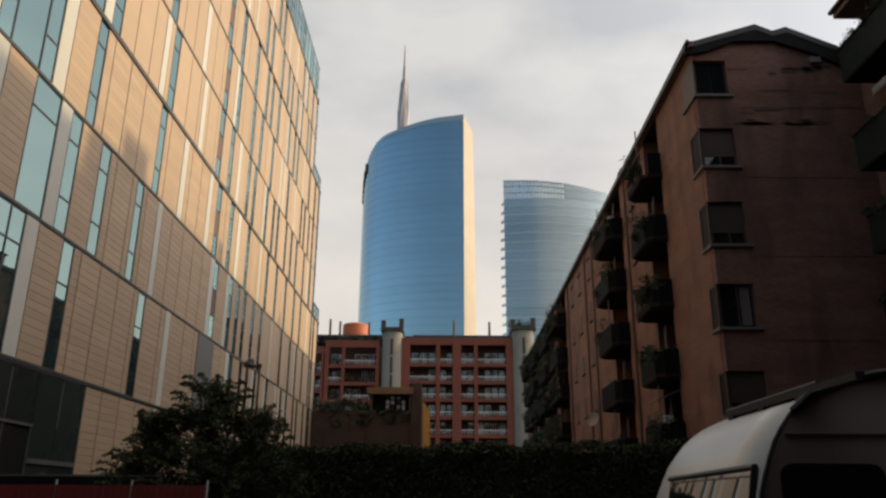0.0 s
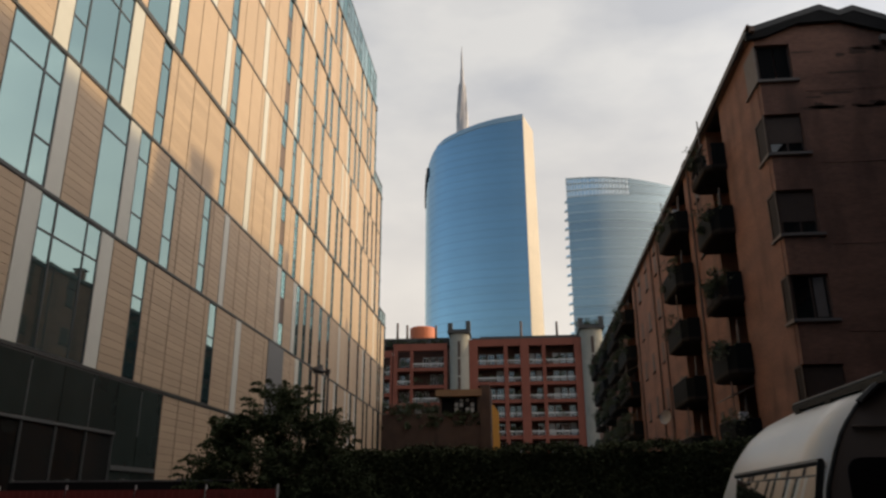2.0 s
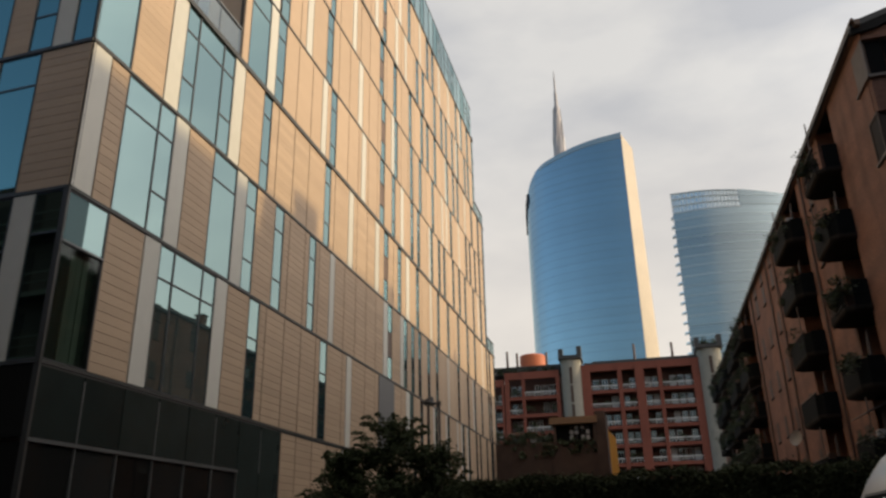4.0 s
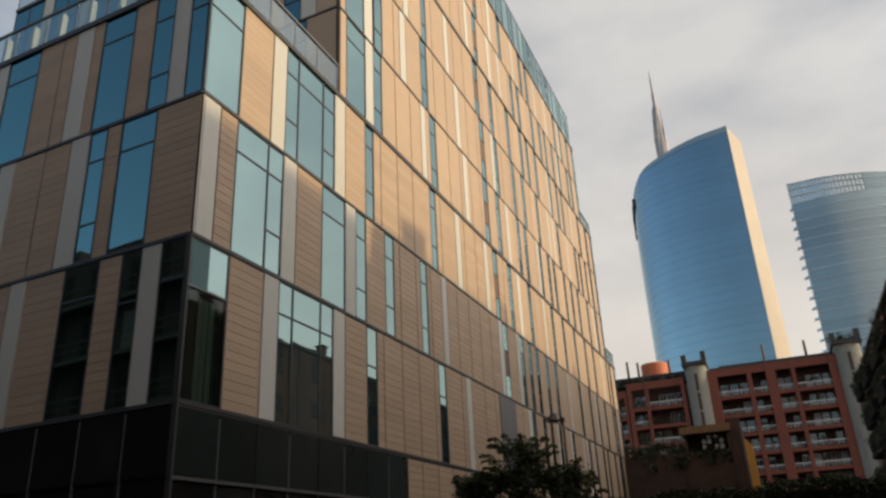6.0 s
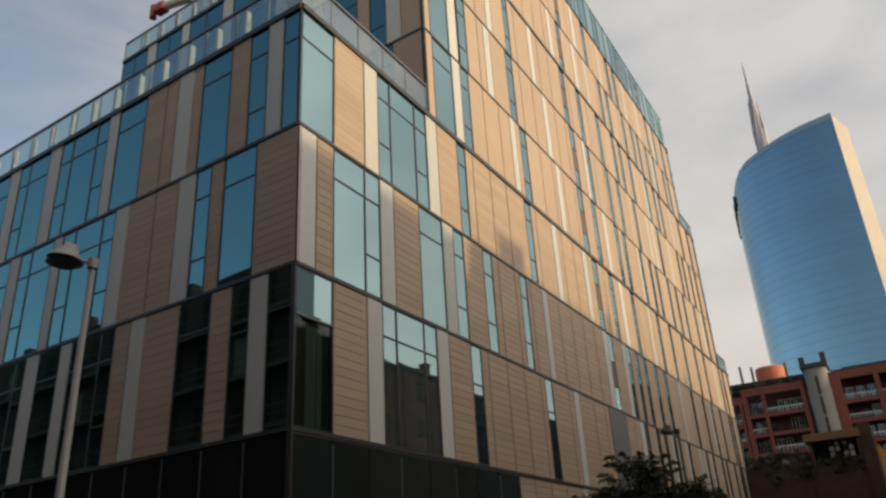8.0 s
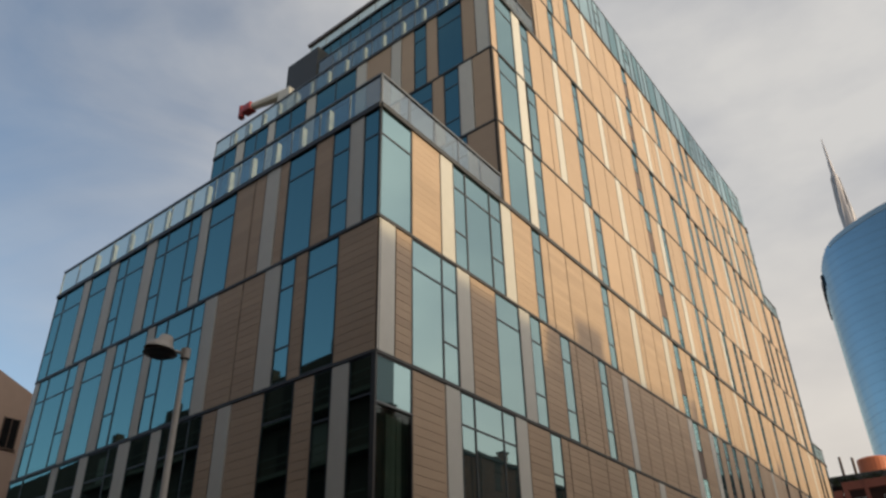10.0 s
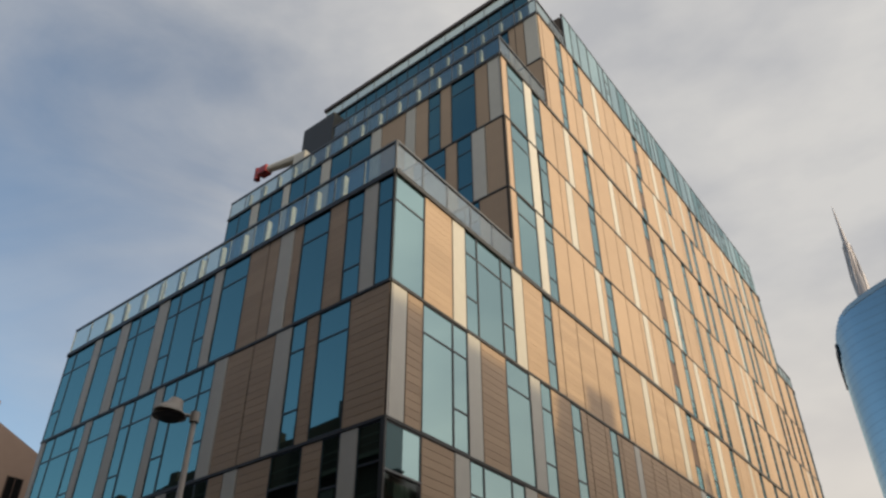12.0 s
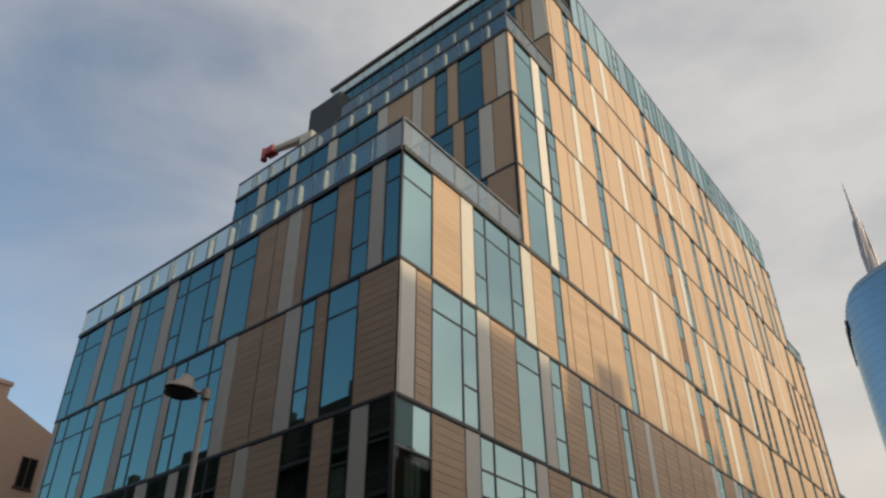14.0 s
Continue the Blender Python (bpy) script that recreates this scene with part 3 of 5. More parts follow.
for f0, f1, u in ((1, 4, 76.5), (4, 7, 72.0)):
    balustrade(LONG, (u - 5.8) * UNIT if f0 == 1 else (u - 5) * UNIT, u * UNIT, FLOORS[f1] + 0.1)
for k in range(12):  # small brackets on the far edge
    z = 8 + k * 2.7
    u = 76.5 if z < FLOORS[4] else (72 if z < FLOORS[7] else 67)
    pane_block(LONG, "bracket", STEEL, office, u * UNIT, u * UNIT + 0.45, z, z + 0.12, -0.3, 0.0)

# joined cladding, and the nearest boards as pieces
cl = part("board_cladding", far_boards, TERRACOTTA, office, "tan terracotta boards in level courses", fix=False)
tagged(cl, kind="stuff")
tagged(part("joint_profile", joints, JOINT, office, "dark upright joints between the boards", fix=False), kind="stuff")

# dark plant box at the end of the top step, and the red maintenance cradle on its pale arm
plant = bmesh.new()
S3.block(plant, 21.9 * UNIT, 26 * UNIT, FLOORS[7], 39.9, -5, 0.1)
part("plant_box", plant, LEDGE, office, "black plant room box on the roof")


# ---- leaves ----
LEAF = material("dark_green_leaf", (0.052, 0.06, 0.032), 0.75, spec=0.1, vary=0.5, grain=2, second=(0.062, 0.074, 0.034), object_vary=0.35)
HEDGE_LEAF = material("hedge_leaf", (0.042, 0.047, 0.025), 0.8, spec=0.1, vary=0.5, grain=2, second=(0.066, 0.071, 0.034), object_vary=0.3)
BARK = material("bark", (0.09, 0.065, 0.045), 0.9, vary=0.3, grain=12, bump=0.6, bump_scale=25)
POT_PLANT = material("balcony_plant_leaf", (0.045, 0.06, 0.025), 0.6, vary=0.4, object_vary=0.4)


def leaf_mesh(name, spots, size, mat, rnd):
    """Small pointed leaves at spots, each turned its own way."""
    verts, faces = [], []
    for p in spots:
        q = Euler((rnd.uniform(-1.1, 1.1), rnd.uniform(-1.1, 1.1), rnd.uniform(0, 6.28))).to_matrix()
        s = size * rnd.uniform(0.6, 1.3)
        i = len(verts)
        for v in ((0, -s, 0), (s * 0.45, 0, s * 0.12), (0, s, 0), (-s * 0.45, 0, s * 0.12)):
            verts.append(Vector(p) + q @ Vector(v))
        faces += [(i, i + 1, i + 2), (i, i + 2, i + 3)]
    me = bpy.data.meshes.new(name)
    me.from_pydata(verts, [], faces)
    me.materials.append(mat)
    return me


def clump_spots(rnd, centre, radius, count, flat=0.8):
    out = []
    for _ in range(count):
        v = Vector((rnd.gauss(0, 1), rnd.gauss(0, 1), rnd.gauss(0, 1))).normalized() * radius * rnd.random() ** 0.4
        out.append(Vector(centre) + Vector((v.x, v.y, v.z * flat)))
    return out


def tree(name, place, height, spread, seed, label, base=0.25, leaves=9000, size=0.07, clumps=46):
    rnd = random.Random(seed)
    t = thing(name, label, "tree", place)
    b = bmesh.new()
    tube(b, [(0, 0, 0), (0.05, 0.02, height * 0.25), (-0.04, 0.05, height * 0.5), (0.03, 0, height * 0.85)], [0.11, 0.09, 0.06, 0.02], 8)
    ends = []
    for k in range(14):
        a, z = rnd.uniform(0, 6.28), height * rnd.uniform(0.2, 0.7)
        r = spread * rnd.uniform(0.5, 0.9) * (1.15 - z / height)
        e = Vector((math.cos(a) * r, math.sin(a) * r, z + rnd.uniform(0.2, 0.6)))
        tube(b, [(0, 0, z), e * 0.5 + Vector((0, 0, z * 0.5)), e], [0.04, 0.025, 0.008], 5)
        ends.append(e)
    part("trunk", b, BARK, t)
    spots = []
    for k in range(clumps):
        z = height * (base + (1 - base) * rnd.random() ** 1.1)
        w = spread * (1.08 - ((z / height - base) / (1 - base)) ** 1.5) * rnd.random() ** 0.5
        a = rnd.uniform(0, 6.28)
        c = Vector((math.cos(a) * w, math.sin(a) * w, z))
        spots += clump_spots(rnd, c, rnd.uniform(0.12, 0.42), leaves // clumps)
    for e in ends:
        spots += clump_spots(rnd, e, 0.3, 120)
    for k in range(clumps):  # thin outer sprays that break the outline
        z = height * (base + (1.02 - base) * rnd.random())
        w = spread * (1.25 - 0.9 * ((z / height - base) / (1 - base)) ** 1.5)
        a = rnd.uniform(0, 6.28)
        for j in range(8):
            c = Vector((math.cos(a) * w * (0.72 + j * 0.065), math.sin(a) * w * (0.72 + j * 0.065), z + j * 0.06 - 0.006 * j * j))
            spots += clump_spots(rnd, c, 0.085 - j * 0.006, 14)
    crown = new("crown", leaf_mesh("crown", spots, size, LEAF, rnd))
    crown.parent = t
    return t


tree("tree", (-4.85, 16.2, 0), 3.9, 1.65, 5, "bushy dark green tree beside the hedge", base=0.1, leaves=34000, size=0.036, clumps=120)
tree("tree", (-5.85, 15.9, 0), 3.2, 1.1, 9, "spreading dark green tree beside the fence", base=0.12, leaves=22000, size=0.036, clumps=80)
tree("tree", (-3.85, 16.4, 0), 3.3, 1.0, 8, "slim dark green shrub beside the hedge", base=0.1, leaves=15000, size=0.034, clumps=60)

hedge = thing("hedge", "tall clipped dark green hedge along the car park", "hedge", (2, 20.5, 0))
rnd = random.Random(4)
spots = []
for _ in range(52000):
    x = rnd.uniform(-6.5, 9.0)
    top = 2.92 + 0.014 * x + 0.05 * math.sin(x * 2.3) + 0.035 * math.sin(x * 5.1 + 1)
    if rnd.random() < 0.3:
        spots.append(Vector((x - 2, rnd.uniform(-0.75, 0.75), top + rnd.gauss(0, 0.05))))
    else:
        spots.append(Vector((x - 2, -0.75 + rnd.gauss(0, 0.05), rnd.uniform(0.1, 1) ** 0.7 * top)))
ob = new("foliage", leaf_mesh("foliage", spots, 0.05, HEDGE_LEAF, rnd))
ob.parent = hedge
b = bmesh.new()
block(b, -8.4, 6.9, -0.68, 0.68, 0, 2.8)
part("inner_growth", b, HEDGE_LEAF, hedge, "dense inner twigs and leaves")

# ---- red rail fence in front of the office building ----
RED = material("faded_red_paint", (0.21, 0.032, 0.026), 0.5, vary=0.2, grain=6, stain=0.4)
LAMP_POST = material("weathered_grey_post", (0.16, 0.15, 0.14), 0.6, vary=0.15)
WHITE_POST = material("white_post_paint", (0.6, 0.58, 0.55), 0.5, vary=0.1)
fence = thing("fence", "red painted site fence with pale posts", "fence", (-7, 14.2, 0))
for k in range(4):
    b = bmesh.new()
    block(b, -2.6 + k * 1.35, -2.6 + k * 1.35 + 1.3, -0.02, 0.02, 0.5, 1.86)
    sheet = part("panel", b, RED, fence)
    for j in range(10):
        b = bmesh.new()
        block(b, -2.56 + k * 1.35 + j * 0.13, -2.52 + k * 1.35 + j * 0.13, -0.04, -0.019, 0.5, 1.84)
        part("rib", b, RED, sheet)
for k in range(5):
    b = bmesh.new()
    tube(b, [(-2.62 + k * 1.35, 0.04, 0), (-2.62 + k * 1.35, 0.04, 1.95)], [0.019, 0.019], 8)
    part("post", b, WHITE_POST, fence)
HOARDING = material("black_hoarding_board", (0.012, 0.011, 0.011), 0.7, spec=0.15, vary=0.3, grain=3)
hoarding = thing("hoarding", "black site hoarding with a pale top rail", "hoarding", (-7.8, 15.4, 0))
for k in range(4):
    b = bmesh.new()
    block(b, -2.4 + k * 1.18, -2.4 + k * 1.18 + 1.16, -0.02, 0.02, 0.05, 2.04)
    part("board", b, HOARDING, hoarding)
    b = bmesh.new()
    block(b, -2.42 + k * 1.18, -2.36 + k * 1.18, 0.02, 0.08, 0, 2.1)
    part("post", b, LAMP_POST, hoarding)
b = bmesh.new()
block(b, -2.4, 2.32, -0.025, 0.025, 2.042, 2.075)
part("top_rail", b, LAMP_POST, hoarding)

# ---- street lamps ----
LAMP_GREY = material("grey_lamp_paint", (0.30, 0.265, 0.23), 0.5, 0.15, vary=0.12)
# the far lamp's silhouette is put into its dark colour
LAMP_SILHOUETTE = material("silhouette_lamp_paint", (0.035, 0.028, 0.024), 0.6, 0.2, vary=0.15)
LAMP_GLASS = material("frosted_lamp_lens", (0.10, 0.10, 0.10), 0.25, vary=0.1)


def street_lamp(place, turn, height, label, paint):
    """A tapered pole with one bowl-shaped head on a short arm."""
    lamp = thing("street_lamp", label, "street lamp", place, group="street lamps")
    lamp.rotation_euler = (0, 0, turn)
    b = bmesh.new()
    tube(b, [(0, 0, 0), (0, 0, 0.9), (0, 0, 0.95), (0, 0, height)], [0.11, 0.11, 0.085, 0.055], 12)
    smooth(part("pole", b, paint, lamp))
    b = bmesh.new()
    tube(b, [(0, 0, height - 0.12), (0, 0, height + 0.1)], [0.1, 0.1], 12)
    part("collar", b, paint, lamp)
    b = bmesh.new()
    tube(b, [(0, 0, height), (-0.3, 0, height + 0.03)], [0.04, 0.04], 8)
    part("arm", b, paint, lamp)
    b = bmesh.new()
    tube(b, [(-0.5, 0, height - 0.06), (-0.5, 0, height + 0.0), (-0.48, 0, height + 0.1), (-0.44, 0, height + 0.2), (-0.41, 0, height + 0.33)], [0.35, 0.345, 0.27, 0.175, 0.13], 20)
    head = smooth(part("head", b, paint, lamp))
    b = bmesh.new()
    tube(b, [(-0.5, 0, height - 0.13), (-0.5, 0, height - 0.065)], [0.2, 0.33], 20)
    part("lens", b, LAMP_GLASS, head, "dull glass lens")
    return lamp


street_lamp((-13.05, 8.85, 0), radians(56), 8.1, "grey street lamp with one bowl head, unlit", LAMP_GREY)
street_lamp((-9.2, 37.9, 0), radians(14), 8.0, "street lamp before the terracotta building, darkened as a silhouette, unlit", LAMP_SILHOUETTE)

# ---- brick apartment block with stacked balconies ----
BRICK = material("red_brick_wall", (0.185, 0.084, 0.055), 0.85, vary=0.28, grain=5, bump=0.35, bump_scale=18, second=(0.222, 0.102, 0.065), stain=0.85, stretch=(1, 1, 4))
ROOF = material("dark_roof_sheet", (0.045, 0.04, 0.036), 0.6, vary=0.2, grain=2)
EAVE = material("brown_eave_board", (0.16, 0.10, 0.07), 0.7, vary=0.15)
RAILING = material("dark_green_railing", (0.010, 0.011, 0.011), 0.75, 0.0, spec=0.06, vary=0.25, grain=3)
# stained concrete, near black: the undersides' shade is put into its colour
SLAB = material("shaded_stained_slab", (0.028, 0.023, 0.02), 0.9, spec=0.1, vary=0.25, grain=5, stain=0.5)
SILL = material("pale_stone_sill", (0.14, 0.11, 0.095), 0.7, vary=0.12)
SHUTTER = material("brown_roller_shutter", (0.075, 0.047, 0.035), 0.6, spec=0.25, vary=0.15)
DARK_GLASS = coated_glass("old_window_glass", (0.012, 0.012, 0.012), (0.8, 0.85, 0.9), 0.08)
# near-black that stands in for the dark inside open rooms
SHADE = material("unlit_opening_black", (0.01, 0.01, 0.01), 0.95, vary=0.1, spec=0.05)
SIDE_DARK = material("dark_brown_pane", (0.024, 0.016, 0.013), 0.6, spec=0.06, vary=0.3, grain=2)
VERGE = material("shaded_verge_board", (0.02, 0.018, 0.017), 0.8, spec=0.1, vary=0.25, grain=3)
LOFT_WALL = material("grey_loft_plaster", (0.16, 0.135, 0.12), 0.85, vary=0.15, grain=3)
PATCH = material("bare_dark_brick", (0.095, 0.05, 0.034), 0.95, vary=0.3, grain=9, bump=0.5)
CURTAIN = material("pale_curtain", (0.42, 0.42, 0.42), 0.9, vary=0.1)
GREEN_PANEL = material("dull_green_panel", (0.02, 0.025, 0.02), 0.7, spec=0.12, vary=0.25, grain=2, stain=0.4)
DISH = material("pale_dish_paint", (0.28, 0.25, 0.225), 0.5, vary=0.08)
PIPE = material("copper_brown_pipe", (0.10, 0.06, 0.045), 0.5, 0.4, vary=0.15)

brick = thing("apartment_block", "brown brick apartment block with balconies and gabled roof", "building", (13, 60, 0))
BX, BY, EAVE_Z = 9.6, 26.2, 18.5
WEST = Face(BX, BY, (0.0125, 1), (-1, 0.0125))
GABLE = Face(BX, BY, (1, 0), (0, -1))
SIDE = 71.5
BAYS = [(5.2, 7.8), (13.4, 17.2), (35.5, 41.0), (43.2, 49.0), (52.5, 58.0), (60.5, 66.0)]  # recessed balconies between brick piers
b = bmesh.new()
edges = [0.0] + [e for bay in BAYS for e in bay] + [SIDE]
for a, c in zip(edges[::2], edges[1::2]):
    q = bmesh.new()
    WEST.block(q, a, c, 0, EAVE_Z, -1.3, 0)
    part("pier", q, BRICK, brick)
WEST.block(b, 0.31, SIDE, 0, EAVE_Z, -7, -1.3)
west_wall = part("wall", b, BRICK, brick)
# gable wall with its corner openings left free
b = bmesh.new()
WINS = [(16.48, 18.0), (13.5, 15.07), (10.43, 12.08), (7.4, 8.97), (4.41, 5.9)]
WU0, WU1 = 0.04, 1.28
levels = [0.0]
for lo, hi in reversed(WINS):
    levels += [lo, hi]
levels.append(18.06)
grid = {}


def gv(u, z):
    if (u, z) not in grid:
        grid[u, z] = b.verts.new(GABLE.at(u, z, 0.3))
    return grid[u, z]


for k, (z0, z1) in enumerate(zip(levels, levels[1:])):
    b.faces.new((gv(WU1, z0), gv(6.4, z0), gv(6.4, z1), gv(WU1, z1)))
    if k % 2 == 0:
        b.faces.new((gv(0.02, z0), gv(WU1, z0), gv(WU1, z1), gv(0.02, z1)))
b.faces.new((gv(0.02, 18.06), gv(WU1, 18.06), gv(WU1, 18.7), gv(0.02, 18.3)))
b.faces.new((gv(WU1, 18.06), gv(6.4, 18.06), gv(3.75, 18.9), gv(2.6, 19.1), gv(WU1, 18.7)))
made = bmesh.ops.extrude_face_region(b, geom=b.faces[:])
for v in made["geom"]:
    if isinstance(v, bmesh.types.BMVert):
        v.co.y += 0.3
part("gable_wall", b, BRICK, brick, "shaded brown brick gable wall with stains")

for i, (lo, hi) in enumerate(WINS):
    w = new("window", None)
    w.parent = brick
    f = bmesh.new()
    for u in (WU0 + 0.02, WU1 - 0.06) if i == 0 else (WU0 + 0.02, 0.68, WU1 - 0.06):
        GABLE.block(f, u, u + 0.06, lo, hi, 0.08, 0.16)
    for z in (lo, hi - 0.06):
        GABLE.block(f, WU0 + 0.02, WU1, z, z + 0.06, 0.08, 0.17)
    fr = new("window_frame", mesh_of("window_frame", f, SHUTTER))
    fr.parent = w
    for a, c in ((0.08, 0.68), (0.74, WU1 - 0.06)):
        g = bmesh.new()
        GABLE.block(g, a, c, lo + 0.06, hi - 0.06, 0.1, 0.13)
        part("pane", g, DARK_GLASS if i else SHADE, w)
    s = bmesh.new()
    GABLE.block(s, -0.1, WU1 + 0.15, lo - 0.1, lo, 0.0, 0.42)
    part("sill", s, SILL, w)
    s = bmesh.new()  # the opening's return on the west side
    WEST.block(s, -0.3, (1.2, 0.85, 0.7, 0.55, 0.5)[i], lo - 0.08, lo, -0.1, 0.09)
    part("sill", s, SILL, w)
    s = bmesh.new()
    far = (1.05, 0.75, 0.6, 0.45, 0.4)[i]
    WEST.block(s, -0.28, far, lo, hi, -0.02, 0.02)
    part("side_pane", s, SIDE_DARK if i else LOFT_WALL, w)
    if i:
        s = bmesh.new()
        for u in (-0.3, far - 0.05):
            WEST.block(s, u, u + 0.07, lo, hi, 0.0, 0.05)
        for z in (lo, hi - 0.07):
            WEST.block(s, -0.3, far, z, z + 0.07, 0.0, 0.05)
        part("side_frame", s, SHUTTER, w)
    if i == 3:
        c = bmesh.new()
        GABLE.block(c, 0.8, 1.15, lo + 0.1, hi - 0.08, 0.14, 0.15)
        part("curtain", c, SILL, w)
    if i in (1, 2, 4):
        for k in range(12):
            c = bmesh.new()
            z = hi - 0.08 - k * (hi - lo) * 0.055
            GABLE.block(c, 0.06, WU1 - 0.04, z - 0.085, z, 0.14, 0.165)
            part("shutter_slat", c, SHUTTER, w)
# brick courses standing slightly proud across the gable
for z in (16.0, 13.1, 10.05, 7.0):
    b = bmesh.new()
    GABLE.block(b, 1.6, 6.4, z - 0.05, z + 0.03, 0.3, 0.315)
    part("brick_course", b, BRICK, brick)
# patches where the brick face has fallen away
rnd = random.Random(12)
for k in range(26):
    u, z = rnd.uniform(1.6, 5.2), rnd.choice((17.65, 17.5, 16.6, 15.75, 15.4, 15.25, 15.22, 15.2, 15.3)) + rnd.uniform(-0.08, 0.08)
    wide, high = rnd.uniform(0.15, 0.9), rnd.uniform(0.04, 0.11)
    b = bmesh.new()
    pts = [(u + wide * s * rnd.uniform(0.85, 1.0), z + high * t * rnd.uniform(0.5, 1.0)) for s, t in ((-1, 0), (-0.6, -1), (0.1, -0.8), (0.7, -1), (1, 0.1), (0.5, 1), (-0.2, 0.8), (-0.7, 1))]
    f0 = [b.verts.new(GABLE.at(p, q, 0.306)) for p, q in pts]
    f1 = [b.verts.new(GABLE.at(p, q, 0.29)) for p, q in pts]
    b.faces.new(f0)
    for i in range(8):
        b.faces.new((f0[i], f0[(i + 1) % 8], f1[(i + 1) % 8], f1[i]))
    part("bare_patch", b, PATCH, brick)
# roof: two shallow slopes with a ridge towards the camera, eave boards and gutter
b = bmesh.new()
rows_ = []
for d in (0.5, -72.5):
    rows_.append([[b.verts.new(GABLE.at(u, z + dz, d) + Vector((0.0125 * max(-d, 0), 0, 0))) for u, z in ((-0.3, 18.4), (2.55, 19.3), (3.2, 19.0), (3.75, 19.18), (6.6, 17.9))] for dz in (0.0, 0.24)])
for i in range(4):
    for k in range(2):
        b.faces.new((rows_[0][k][i], rows_[0][k][i + 1], rows_[1][k][i + 1], rows_[1][k][i]))
    b.faces.new((rows_[0][0][i], rows_[0][0][i + 1], rows_[0][1][i + 1], rows_[0][1][i]))
    b.faces.new((rows_[1][0][i], rows_[1][0][i + 1], rows_[1][1][i + 1], rows_[1][1][i]))
for i in (0, 4):
    b.faces.new((rows_[0][0][i], rows_[0][1][i], rows_[1][1][i], rows_[1][0][i]))
roof = part("roof", b, ROOF, brick, "dark sheet roof with low ridge")
b = bmesh.new()  # deep dark verge, standing in for the shaded underside of the roof edge
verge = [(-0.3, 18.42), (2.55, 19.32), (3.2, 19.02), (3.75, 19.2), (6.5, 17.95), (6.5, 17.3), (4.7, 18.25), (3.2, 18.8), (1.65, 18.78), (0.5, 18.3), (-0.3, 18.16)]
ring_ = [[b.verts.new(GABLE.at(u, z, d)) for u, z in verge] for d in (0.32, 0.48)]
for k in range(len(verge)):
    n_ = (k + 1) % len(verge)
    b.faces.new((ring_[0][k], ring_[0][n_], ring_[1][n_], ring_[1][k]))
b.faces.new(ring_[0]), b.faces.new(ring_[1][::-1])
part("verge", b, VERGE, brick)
b = bmesh.new()
GABLE.block(b, 4.55, 4.95, 17.86, 18.1, 0.28, 0.46)
part("vent_box", b, SILL, brick, "pale vent box under the roof")
b = bmesh.new()
WEST.block(b, -0.7, SIDE, 18.4, 18.62, 0.0, 0.17)
part("eave", b, EAVE, brick)
b = bmesh.new()
pts = [WEST.at(u, 18.62, 0.24) for u in (-0.7, SIDE)]
tube(b, pts, [0.07, 0.07], 8)
part("gutter", b, PIPE, brick)
b = bmesh.new()
block(b, 13.2, 14.0, 28.4, 30.7, 19.0, 20.75)
block(b, 13.1, 14.1, 28.3, 30.8, 20.75, 20.9)
part("chimney", b, BRICK, roof)
for u, h in ((14.5, 1.1), (30, 0.9), (47, 1.0)):
    b = bmesh.new()
    WEST.block(b, u, u + 0.7, 18.6, 18.9 + h, -1.2, -0.5)
    ch = part("chimney", b, BRICK, roof)
    b = bmesh.new()
    WEST.block(b, u - 0.1, u + 0.8, 18.9 + h, 19.0 + h, -1.3, -0.4)
    part("chimney_cap", b, SLAB, roof)
for u in (12.0, 22.4, 25.3, 33.5, 50.6):
    b = bmesh.new()
    tube(b, [WEST.at(u, 0, 0.09), WEST.at(u, 18.6, 0.09)], [0.06, 0.06], 8)
    part("downpipe", b, PIPE, brick)


def rounded(u0, u1, deep, inset, r=0.32):
    """The plan of a balcony with cut outer corners: (along, out) pairs."""
    u0, u1, deep = u0 + inset, u1 - inset, deep - inset
    return [(u0, -0.9), (u0, deep - r), (u0 + r, deep), (u1 - r, deep), (u1, deep - r), (u1, -0.9)]


